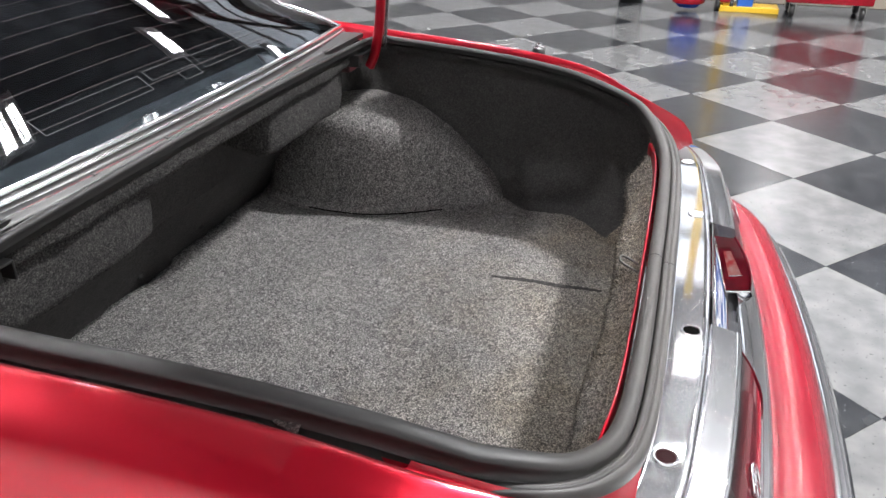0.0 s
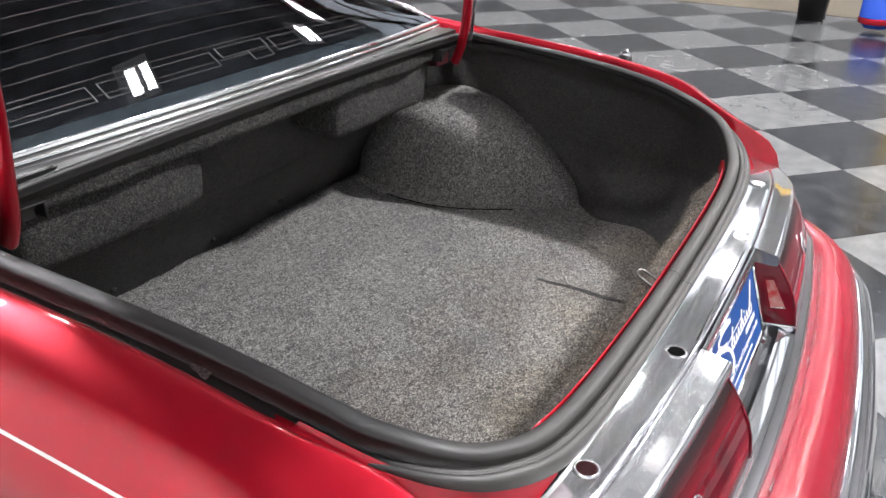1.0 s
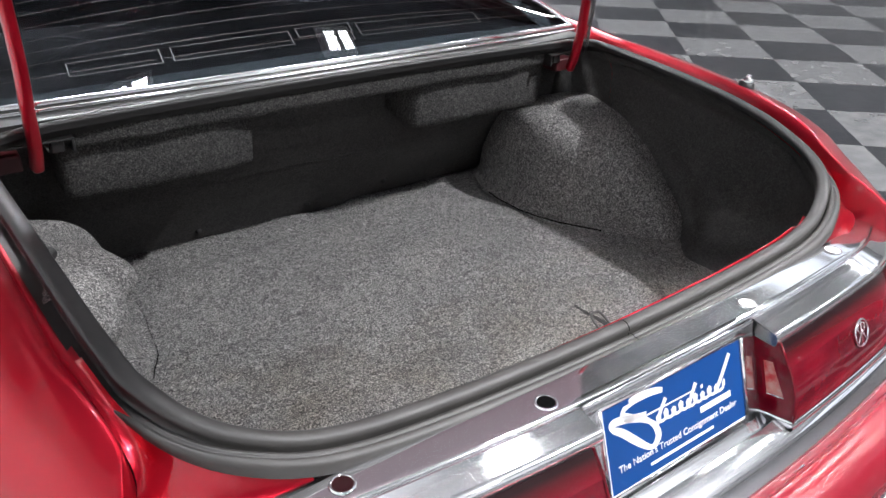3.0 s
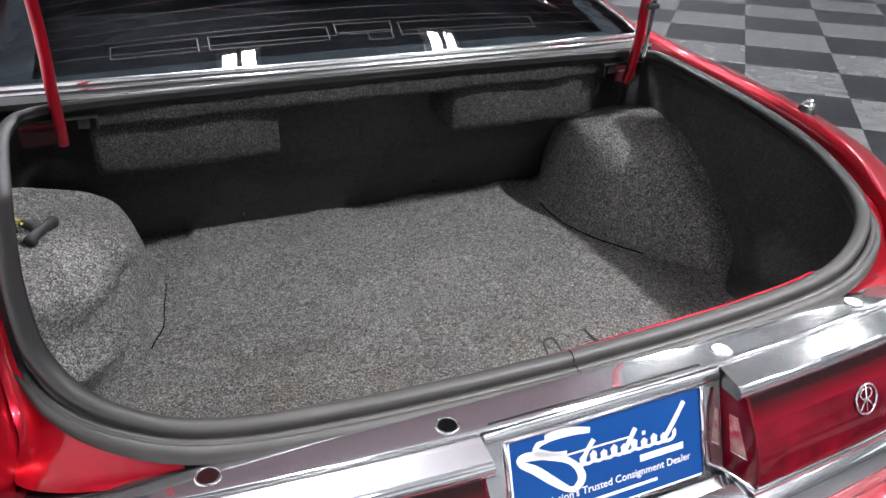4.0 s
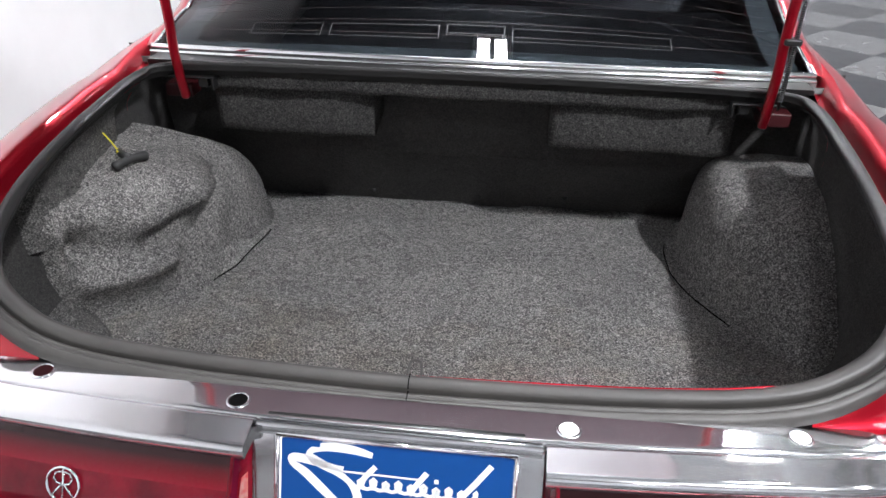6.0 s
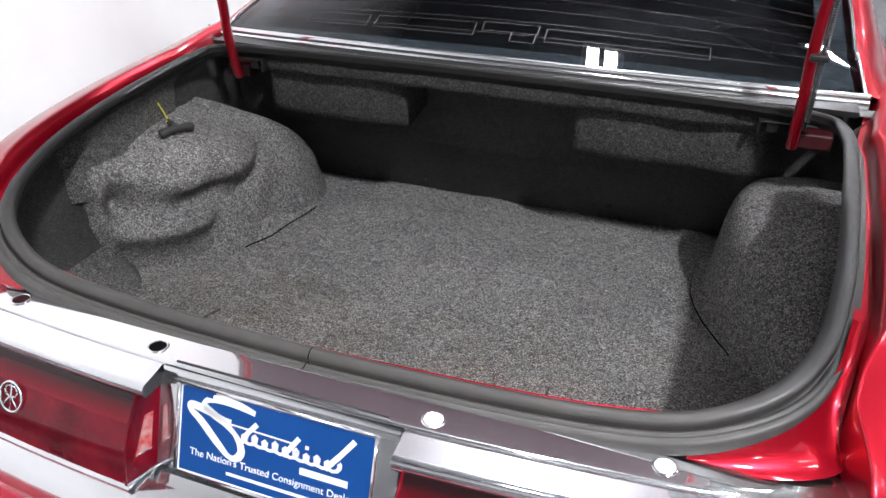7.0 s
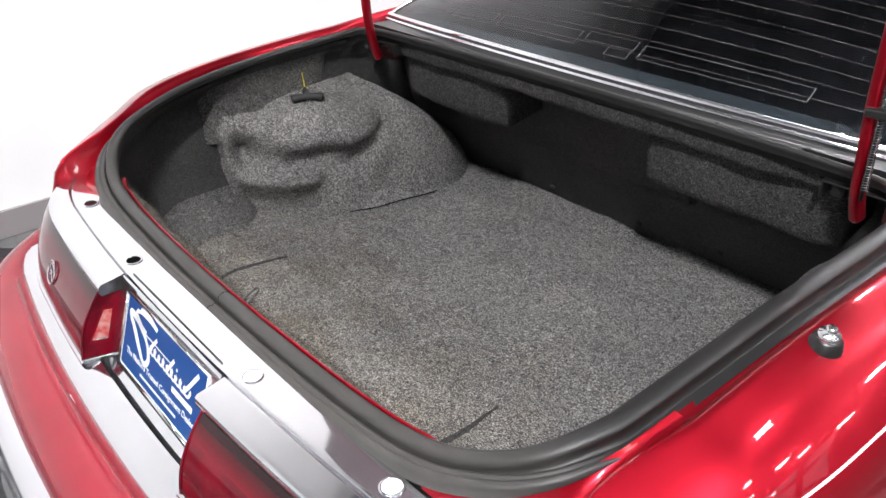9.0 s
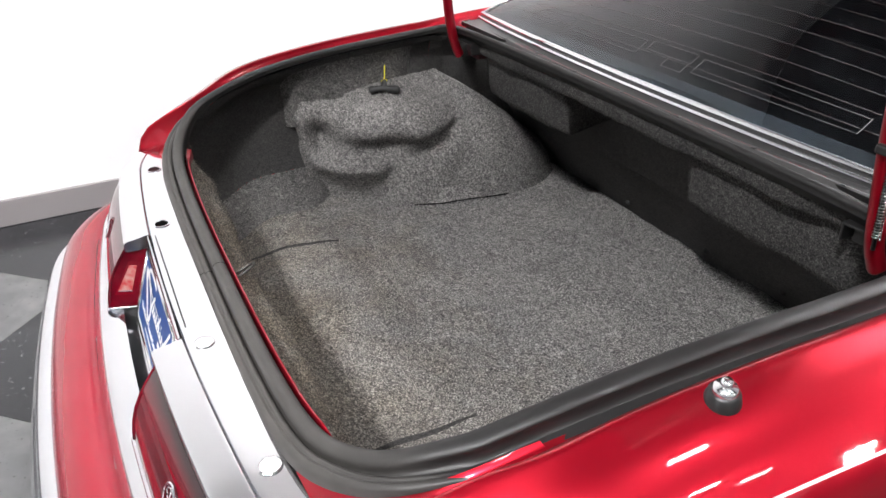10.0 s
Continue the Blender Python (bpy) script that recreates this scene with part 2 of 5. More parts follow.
def box(cx, cy, cz, sx, sy, sz, turn=None):
    verts = [Vector((x * sx / 2, y * sy / 2, z * sz / 2)) for x in (-1, 1) for y in (-1, 1) for z in (-1, 1)]
    if turn:
        verts = [turn @ v for v in verts]
    verts = [v + Vector((cx, cy, cz)) for v in verts]
    return verts, [(0, 1, 3, 2), (4, 6, 7, 5), (0, 4, 5, 1), (2, 3, 7, 6), (0, 2, 6, 4), (1, 5, 7, 3)]


def prism(outline, lower, upper):
    """A solid between two copies of a plan outline."""
    n = len(outline)
    verts = [(x, y, lower) for x, y in outline] + [(x, y, upper) for x, y in outline]
    return verts, [tuple(range(n))[::-1], tuple(range(n, 2 * n))] + [(i, (i + 1) % n, n + (i + 1) % n, n + i) for i in range(n)]


def tube(points, radius, sides=8, caps=True):
    """A round bar along points; radius may be a list."""
    pts = [Vector(p) for p in points]
    rows = []
    up = Vector((0.13, 0.29, 0.95))
    for i, p in enumerate(pts):
        d = (pts[min(i + 1, len(pts) - 1)] - pts[max(i - 1, 0)]).normalized()
        a = d.cross(up).normalized()
        b = d.cross(a)
        r = radius[i] if isinstance(radius, (list, tuple)) else radius
        rows.append([p + (a * math.cos(t) + b * math.sin(t)) * r for t in (2 * math.pi * k / sides for k in range(sides))])
    verts, faces = loft(rows, close_across=True)
    if caps:
        faces += [tuple(range(sides))[::-1], tuple(range(len(verts) - sides, len(verts)))]
    return verts, faces


def lathe(profile, centre, axis=(0, 0, 1), sides=20):
    q = Vector(axis).to_track_quat("Z", "Y")
    rows = [[Vector(centre) + q @ Vector((r * math.cos(t), r * math.sin(t), h)) for r, h in profile]
            for t in (2 * math.pi * k / sides for k in range(sides))]
    return loft(rows, close_rows=True)


def smooth_path(points, per=6, closed=False):
    """Catmull-Rom through points."""
    pts = [Vector(p) for p in points]
    n, out = len(pts), []
    for i in range(n if closed else n - 1):
        p = [pts[(i + k) % n] if closed else pts[min(max(i + k, 0), n - 1)] for k in (-1, 0, 1, 2)]
        for s in range(per):
            t = s / per
            out.append(0.5 * (2 * p[1] + (p[2] - p[0]) * t + (2 * p[0] - 5 * p[1] + 4 * p[2] - p[3]) * t * t
                              + (3 * p[1] - p[0] - 3 * p[2] + p[3]) * t ** 3))
    if not closed:
        out.append(pts[-1])
    return out


def merge(*parts):
    verts, faces = [], []
    for v, f in parts:
        o = len(verts)
        verts += list(v)
        faces += [tuple(i + o for i in q) for q in f]
    return verts, faces


def lerp(a, b, t):
    return a + (b - a) * t


def blend(t):
    t = min(1.0, max(0.0, t))
    return t * t * (3 - 2 * t)


def curve_of(x, knots):
    return float(np.interp(x, [k[0] for k in knots], [k[1] for k in knots]))


# ---- showroom ----
TILE, TILE_TURN, TILE_X, TILE_Y = 0.61, radians(47.4), 3.31, -0.498
floor = put("floor", box(7.4, 1.2, -0.06, 20.0, 17.0, 0.1), GROUT, None, smooth=False)
tagged(floor, "polished grey checkerboard tile showroom floor", "floor", kind="structure")
for nm, cx, cy, sx, sy, mat in (("wall_east", 13.65, 1.2, 0.15, 17.0, WALL), ("wall_north", 7.4, 9.75, 20.0, 0.15, FAR_WALL), ("wall_south", 7.4, -7.35, 20.0, 0.15, FAR_WALL)):
    tagged(put(nm, box(cx, cy, 2.4, sx, sy, 4.9), mat, None, smooth=False), "plain painted showroom wall", "wall", kind="structure")
wall = put("wall_west", prism([(-1.77, -7.3), (-2.50, 9.7), (-2.7, 9.7), (-1.97, -7.3)], -0.02, 4.8), WALL, None, smooth=False)
tagged(wall, "plain bright white painted showroom wall", "wall", kind="structure")
skirting = put("baseboard", prism([(-1.758, -7.25), (-2.486, 9.65), (-2.51, 9.65), (-1.78, -7.25)], 0.0, 0.11), SKIRTING, None, smooth=False, bevel=0.004)
tagged(skirting, "grey vinyl baseboard along the white wall", "baseboard", kind="structure")
ceiling = put("ceiling", box(7.4, 1.2, CEILING + 0.1, 20.0, 17.2, 0.1), CEIL, None, smooth=False)
for k in range(9):
    put("joist", box(7.4, -6.4 + 1.9 * k, CEILING - 0.06, 19.4, 0.09, 0.22), JOIST, ceiling, smooth=False)
tagged(ceiling, "pale grey showroom ceiling with dark joists", "ceiling", kind="structure")

beige = smooth_path([(7.2, -7.2, 0), (7.2, -3, 0), (7.2, 0, 0), (7.2, 1.9, 0), (7.3, 2.5, 0), (7.6, 2.95, 0), (8.2, 3.3, 0), (9.0, 3.4, 0), (17.1, 3.4, 0)], 5)
lobby = put("lobby_floor", prism([(p.x, p.y) for p in beige] + [(17.1, -7.2)], 0.0005, 0.005), BEIGE, None, smooth=False)
tagged(lobby, "beige carpeted floor beside the tiles with a curved edge", "floor", kind="structure")


def ceiling_light():
    root = tagged(new("ceiling_light"), "hanging high-bay light with two bright tubes", "ceiling light", "ceiling lights")
    put("housing", box(0, 0, 0.06, 0.36, 0.80, 0.08), WHITE, root, smooth=False, bevel=0.01)
    put("divider", merge(box(0, 0, -0.012, 0.05, 0.72, 0.012), *[box(x, 0, -0.012, 0.006, 0.72, 0.012) for x in (-0.097, -0.060, 0.060, 0.097)]), WHITE, root, smooth=False)
    for y in (-0.3, 0.3):
        put("hanger", tube([(0, y, 0.09), (0, y, 0.30)], 0.006, 6), STEEL, root)
    return root


first_light = ceiling_light()
first_light.location = (*FIXTURES[0], CEILING - 0.24)
for fx, fy in FIXTURES[1:]:
    copy_thing(first_light, pose(fx, fy, CEILING - 0.24))



def light_panel():
    """A wide glowing panel, added unseen over the lobby to brighten the chrome."""
    root = tagged(new("light_panel"), "wide cool white glowing panel added over the lobby for reflections", "ceiling light", "lobby panel lights")
    put("diffuser", box(0, 0, 0.02, 1.10, 1.46, 0.02), DIFFUSER, root, "softly glowing cool white sheet", smooth=False)
    put("frame", merge(*[box(s * 0.575, 0, 0.025, 0.05, 1.58, 0.06) for s in (-1, 1)], *[box(0, s * 0.76, 0.025, 1.10, 0.05, 0.06) for s in (-1, 1)]), WHITE, root, smooth=False)
    return root


first_panel = light_panel()
first_panel.location = (7.6, -3.55, CEILING - 0.03)
for px in (7.6, 9.0, 10.4):
    for py in (-3.55, -1.65, 0.25, 2.15, 4.05):
        if (px, py) != (7.6, -3.55):
            copy_thing(first_panel, pose(px, py, CEILING - 0.03))

# yellow post, tool cart and odds and ends across the showroom
post = tagged(new("yellow_post"), "tall yellow painted steel post", "post")
put("shaft", box(6.72, -0.30, 2.36, 0.10, 0.10, 4.62), POST, post, smooth=False, bevel=0.006)
put("foot_plate", box(6.74, -0.50, 0.025, 0.24, 0.52, 0.05), POST, post, smooth=False, bevel=0.004)


def caster(parent, x, y):
    c = put("caster", lathe([(0.0, -0.02), (0.045, -0.02), (0.055, -0.012), (0.055, 0.012), (0.045, 0.02), (0.0, 0.02)], (x, y, 0.055), (0, 1, 0), 16), RUBBER, parent, "black swivel wheel")
    put("fork", merge(box(x, y - 0.028, 0.085, 0.03, 0.004, 0.09), box(x, y + 0.028, 0.085, 0.03, 0.004, 0.09), box(x, y, 0.13, 0.06, 0.07, 0.008)), STEEL, c, smooth=False)


cart = tagged(new("tool_cart"), "red steel tool cart on black swivel wheels", "tool cart")
put("body", box(6.72, -1.15, 0.50, 0.46, 0.72, 0.74), RED, cart, smooth=False, bevel=0.015)
for k in range(3):
    d = put("drawer", box(6.482, -1.15, 0.34 + 0.2 * k, 0.02, 0.66, 0.17), RED, cart, smooth=False, bevel=0.006)
    put("handle", tube([(6.462, -1.42, 0.39 + 0.2 * k), (6.462, -0.88, 0.39 + 0.2 * k)], 0.008, 8), CHROME, d, "chrome drawer handle")
put("badge", lathe([(0.0, 0.004), (0.05, 0.003), (0.06, 0.0)], (6.471, -1.12, 0.24), (-1, 0, 0)), CHROME, cart, "round chrome badge")
for cx in (6.55, 6.89):
    for cy in (-1.44, -0.86):
        caster(cart, cx, cy)
bin_thing = put("waste_bin", loft([[(6.9 + math.copysign(abs(math.cos(a)) ** 0.4, math.cos(a)) * r, 0.60 + math.copysign(abs(math.sin(a)) ** 0.4, math.sin(a)) * r, z) for a in (2 * math.pi * k / 24 for k in range(24))] for r, z in ((0.0, 0.0), (0.115, 0.0), (0.15, 0.6), (0.16, 0.62), (0.16, 0.65), (0.145, 0.65), (0.11, 0.05), (0.0, 0.05))], close_across=True), BLACK)
tagged(bin_thing, "black plastic waste bin on the tiles", "bin")
drum = put("blue_tank", lathe([(0.0, 0.0), (0.09, 0.01), (0.135, 0.06), (0.145, 0.12), (0.145, 0.28), (0.12, 0.34), (0.04, 0.38), (0.0, 0.385)], (6.62, 0.05, 0.02), (0, 0, 1)), material("blue_enamel", (0.03, 0.09, 0.5), 0.25))
tagged(drum, "small blue enamelled air tank", "air tank")
put("band", lathe([(0.146, 0.05), (0.150, 0.06), (0.150, 0.09), (0.146, 0.10)], (6.62, 0.05, 0.02), (0, 0, 1)), RED, drum, "red band")
jack = tagged(new("floor_jack"), "low red and blue floor jack", "floor jack")
put("frame", box(6.85, -0.28, 0.12, 0.42, 0.10, 0.08), RED, jack, smooth=False, bevel=0.01)
put("saddle", lathe([(0.0, 0.04), (0.04, 0.04), (0.045, 0.0), (0.03, -0.05)], (6.68, -0.28, 0.20)), STEEL, jack)
for cx in (6.68, 7.02):
    for cy in (-0.34, -0.22):
        put("wheel", lathe([(0.0, -0.015), (0.06, -0.015), (0.06, 0.015), (0.0, 0.015)], (cx, cy, 0.06), (0, 1, 0)), RUBBER, jack)
crate = put("blue_crate", box(6.75, -0.46, 0.16, 0.2, 0.14, 0.32), material("blue_plastic", (0.02, 0.10, 0.42), 0.4), None, smooth=False, bevel=0.012)
tagged(crate, "upright blue plastic crate", "crate")

# ---- the car ----
car = tagged(new("car"), "glossy red two-door car with its trunk lid open", "car")

# Half of the trunk opening's rim, from the rear middle round to the front middle.
RIM_HALF = [(0.0, 0.010, 0.750), (0.15, 0.010, 0.753), (0.30, 0.012, 0.759), (0.42, 0.018, 0.768), (0.50, 0.032, 0.782), (0.56, 0.060, 0.803),
            (0.60, 0.098, 0.826), (0.624, 0.15, 0.848), (0.638, 0.21, 0.867), (0.649, 0.28, 0.884), (0.659, 0.38, 0.899), (0.669, 0.50, 0.910),
            (0.678, 0.62, 0.917), (0.680, 0.70, 0.922), (0.664, 0.757, 0.928), (0.615, 0.786, 0.932), (0.54, 0.795, 0.934), (0.36, 0.799, 0.936),
            (0.18, 0.801, 0.937), (0.0, 0.802, 0.937)]
half = smooth_path(RIM_HALF, 7)
RIM = half + [Vector((-p.x, p.y, p.z)) for p in half[-2:0:-1]]
COUNT = len(RIM)


def rim_frame(i):
    """A point of the rim and the level direction out of the opening there."""
    d = RIM[(i + 1) % COUNT] - RIM[(i - 1) % COUNT]
    return RIM[i % COUNT], Vector((d.y, -d.x, 0)).normalized()


def along_rim(profile, indices):
    """Rows of points: each profile pair is the way out and the height over the rim."""
    rows = []
    for i in indices:
        p, out = rim_frame(i)
        rows.append([p + out * u + Vector((0, 0, v)) for u, v in profile(i)])
    return rows


# rubber seal: outer lip, groove and the round bead
def seal_profile(i):
    w = min(1.0, max(0.0, (0.17 - RIM[i % COUNT].y) / 0.13))
    lip = [(0.003, -0.012), (0.003, 0.000), (0.0005, 0.004), (-0.004, 0.0065), (-0.0070, 0.0066), (-0.0085, 0.0035), (-0.0100, 0.0066), (-0.0125, 0.0078), (-0.0160, 0.0068), (-0.0180, 0.003), (-0.0188, -0.010)]
    # Along the sides the lip lies flat, black for the shade beside the bead.
    lip = [(lerp(0.0065 - 0.0015 * k, u, w), lerp(-0.0205, v, w)) for k, (u, v) in enumerate(lip)]
    front = blend((RIM[i % COUNT].y - 0.745) / 0.035)
    c, r = lerp(lerp(-0.0185, -0.0305, w), -0.013, front), lerp(lerp(0.0122, 0.0112, w), 0.0062, front)
    bead = [(c + r * math.cos(a), lerp(lerp(0.001, 0.010, w), 0.003, front) + r * lerp(lerp(0.48, 0.88, w), 0.92, front) * math.sin(a)) for a in (radians(k) for k in range(-20, 226, 20))]
    return lip + bead + [(c - r * 0.8, lerp(-0.007, -0.014, w))]


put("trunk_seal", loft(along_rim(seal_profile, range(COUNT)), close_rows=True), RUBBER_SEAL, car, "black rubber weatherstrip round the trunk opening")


def flange_drop(i):
    return 0.016 * blend((abs(RIM[i % COUNT].x) - 0.44) / 0.05) + 0.004 * blend(0.5 - RIM[i % COUNT].x * 3) - 0.003


put("trunk_flange", loft(along_rim(lambda i: [(-0.044, -0.008), (-0.0475, 0.005 - flange_drop(i)), (-0.0495, 0.007 - flange_drop(i)), (-0.0515, 0.004 - flange_drop(i)), (-0.053, -0.03)], [k for k in range(-30, 31)])), RED, car, "red painted lip inside the rubber seal")


# quarter panels: sections swept round the rim from the front corner to the rear corner
SIDE = [(0.0, -0.014), (0.006, -0.013), (0.014, -0.004), (0.03, 0.003), (0.050, 0.0075), (0.080, -0.0015), (0.106, -0.0165), (0.127, -0.036),
        (0.146, -0.057), (0.159, -0.088), (0.172, -0.15), (0.182, -0.24), (0.184, -0.34), (0.175, -0.46), (0.16, -0.60)]
CORNER = [(0.0, -0.014), (0.006, -0.013), (0.014, -0.006), (0.03, -0.002), (0.052, -0.0015), (0.078, -0.0095), (0.100, -0.0195), (0.116, -0.034),
          (0.127, -0.056), (0.136, -0.092), (0.144, -0.135), (0.152, -0.175), (0.154, -0.22), (0.15, -0.30), (0.14, -0.42)]
def tail_row(y):
    """A section of the quarter's rear end, where the shoulder runs on beside the chrome and the lamp."""
    c = curve_of(y, [(-0.05, 0.655), (0.0, 0.656), (0.05, 0.652), (0.08, 0.641), (0.10, 0.633), (0.15, 0.643), (0.2, 0.651)])
    low = curve_of(y, [(-0.05, 0.575), (-0.035, 0.63), (-0.015, 0.69), (0.0, 0.725), (0.03, 0.738), (0.07, 0.742), (0.088, 0.752), (0.102, 0.788), (0.118, 0.812), (0.15, 0.832), (0.2, 0.848)])
    top = curve_of(y, [(-0.05, 0.60), (-0.035, 0.655), (-0.015, 0.715), (0.0, 0.757), (0.02, 0.781), (0.055, 0.803), (0.10, 0.828), (0.15, 0.849), (0.2, 0.864)])
    xo = curve_of(y, [(-0.05, 0.676), (-0.02, 0.694), (0.0, 0.704), (0.055, 0.720), (0.1, 0.735), (0.2, 0.760)])
    row = [(c - 0.0006, low), (c - 0.0003, low), (c, low), (c + 0.002, lerp(low, top, 0.35)), (c + 0.0045, top - 0.001), (c + 0.010, top + 0.0025)]
    row += [(lerp(c + 0.010, xo, s), top - d) for s, d in ((0.40, 0.007), (0.68, 0.0175), (0.88, 0.029))]
    row += [(xo + a, top - d) for a, d in ((0.0, 0.042), (0.014, 0.063), (0.022, 0.092), (0.032, 0.15), (0.038, 0.24), (0.038, 0.34), (0.03, 0.46))]
    return [Vector((x, y, z)) for x, z in row]


def quarter_profile(i):
    """Gutter beside the seal, a pressed step, then the rounded shoulder."""
    y = RIM[i % COUNT].y
    w = blend((y - 0.10) / 0.22)
    g = curve_of(y, [(0.06, 0.036), (0.1, 0.030), (0.2, 0.020), (0.32, 0.015), (0.5, 0.013), (0.75, 0.012)])
    top = lerp(0.003, 0.005, w)
    deep = lerp(-0.014, -0.022, w)
    gutter = [(0.0, deep), (g * 0.55, deep), (g, deep + 0.003), (g + 0.006, lerp(-0.004, 0.000, w)), (g + 0.012, lerp(top - 0.002, 0.0065, w)), (g + 0.020, lerp(top - 0.0005, 0.0105, w))]
    body = [(lerp(a[0], b[0], w), lerp(a[1], b[1], w)) for a, b in zip(CORNER, SIDE)]
    return gutter + body[4:14]


FIRST = next(i for i in range(COUNT) if RIM[i].y > 0.205 and RIM[i].x > 0)
LAST = next(i for i in range(COUNT) if RIM[i].y > 0.72)


def quarter_panel(side):
    rows = along_rim(quarter_profile, range(FIRST, LAST))
    rows = [tail_row(y) for y in (-0.05, -0.042, -0.035, -0.025, -0.015, -0.007, 0.0, 0.01, 0.02, 0.035, 0.055, 0.07, 0.08, 0.09, 0.097, 0.104, 0.112, 0.12, 0.135, 0.15, 0.17)] + rows
    end = rows[-1]
    base = [Vector(p) for p in end]
    for step, y in enumerate((0.80, 0.88, 0.97, 1.1, 1.3, 1.6, 2.0, 2.4)):
        rows.append([Vector((p.x + (0.035 if k < 6 else 0.02 if k < 8 else 0.0) * min(1, (y - base[0].y) / 0.2), y + (p.y - base[0].y) * 0.3, p.z + (y - base[0].y) * 0.045)) for k, p in enumerate(base)])
    if side < 0:
        rows = [[Vector((-p.x, p.y, p.z)) for p in r] for r in rows]
    for turn in range(3):
        for k in range(10, len(rows) - 12):
            rows[k] = [b * 0.5 + (a + c) * 0.25 for a, b, c in zip(rows[k - 1], [q.copy() for q in rows[k]], rows[k + 1])]
    fine = [smooth_path(r, 3) for r in rows]
    body = put("quarter_panel", loft(fine), RED, car, "glossy red painted rear quarter panel", thick=0.0)
    stripe = []
    for r in rows:
        a, b = r[9], r[10]
        out = Vector((side, 0, 0.4)).normalized() * 0.0012
        stripe.append([a.lerp(b, 0.30) + out, a.lerp(b, 0.42) + out])
    put("pinstripe", loft(stripe), STRIPE, body, "thin white pinstripe")
    top_line = [p for p in (rim_frame(i)[0] for i in range(COUNT // 2)) if p.x > 0.47 and p.y < 0.235]
    foot_line = smooth_path([(0.475, 0.013, 0.7575), (0.54, 0.022, 0.7565), (0.60, 0.040, 0.756), (0.638, 0.064, 0.757), (0.641, 0.082, 0.762), (0.6335, 0.10, 0.785), (0.637, 0.12, 0.813), (0.643, 0.15, 0.832), (0.651, 0.20, 0.848), (0.660, 0.235, 0.859)], 8)
    skirt = []
    for k in range(41):
        a, b = k / 40 * (len(top_line) - 1), k / 40 * (len(foot_line) - 1)
        i, j = min(int(a), len(top_line) - 2), min(int(b), len(foot_line) - 2)
        start = top_line[i].lerp(top_line[i + 1], a - i) - Vector((0, 0, 0.014))
        end = foot_line[j].lerp(foot_line[j + 1], b - j)
        row = []
        for n in range(7):
            q = start.lerp(end, n / 6)
            q.z = lerp(start.z, end.z, (n / 6) ** 0.8) - 0.004 * math.sin(math.pi * n / 6)
            row.append(Vector((side * q.x, q.y, q.z)))
        skirt.append(row)
    put("corner_skirt", loft(skirt), RED, body, "red painted corner below the seal")


quarter_panel(1)
quarter_panel(-1)


# ---- tail: chrome deck panel, lamps, plate, bumper ----
def bow(x):
    """How far the tail curves forward away from the middle."""
    return 0.105 * x * x + 1.0 * max(0.0, abs(x) - 0.46) ** 2


def droop(x):
    """How far the chrome falls away towards the corners."""
    return 0.35 * max(0.0, abs(x) - 0.43) ** 2


def deck_row(x):
    y0 = curve_of(abs(x), [(p[0], p[1]) for p in RIM_HALF[:7]])
    z0 = curve_of(abs(x), [(p[0], p[2]) for p in RIM_HALF[:7]])
    yb = -0.046 + bow(x)
    front = lerp(z0 - 0.016, 0.757, blend((abs(x) - 0.53) / 0.03))
    flat = [Vector((x, lerp(y0, yb, s), z - droop(x))) for s, z in ((0.05, 0.7611), (0.09, 0.7613), (0.3, 0.7615), (0.55, 0.7617), (0.8, 0.7619), (0.92, 0.7620), (0.97, 0.7617))]
    return [Vector((x, y0 + 0.004, front)), Vector((x, y0 - 0.001, 0.7585))] + flat + [Vector((x, yb, 0.7600 - droop(x))), Vector((x, yb - 0.0015, 0.752 - droop(x)))]


XS = [lerp(-0.655, 0.655, k / 98) for k in range(99)]
deck = put("deck_panel", loft([deck_row(x) for x in XS]), CHROME, car, "mirror-bright chrome panel between seal and tail lamps")
HOLES = [(-0.4585, 0.0015), (-0.198, -0.020), (0.195, -0.020), (0.4585, 0.0015)]
for k, (hx, hy) in enumerate(HOLES):
    ring = put("hole_rim", lathe([(0.0112, 0.0000), (0.0120, 0.0010), (0.0138, 0.0010), (0.0148, -0.0004)], (hx, hy, 0.7624), (0, 0, 1)), CHROME, deck, "chrome edge of a round hole")
    # Hole discs lie flat; the shade inside is put into their colour.
    put("plug" if k > 1 else "hole", lathe([(0.0, 0.0008 if k > 1 else 0.0003), (0.0116, 0.0007 if k > 1 else 0.0003)], (hx, hy, 0.7624), (0, 0, 1)), WHITE if k > 1 else HOLE_RED if k == 0 else VOID, deck, "white plastic plug" if k > 1 else "flat disc coloured as the shade in an open hole")
put("slot", box(-0.005, -0.0365, 0.7605, 0.30, 0.0022, 0.006), BLACK, deck, "narrow dark slot")


def lamp_y(x, z):
    """The lens face of a tail lamp."""
    t = (0.740 - z) / 0.117
    return -0.088 - 0.052 * t - 0.012 * math.sin(math.pi * t) + bow(x) * 1.05


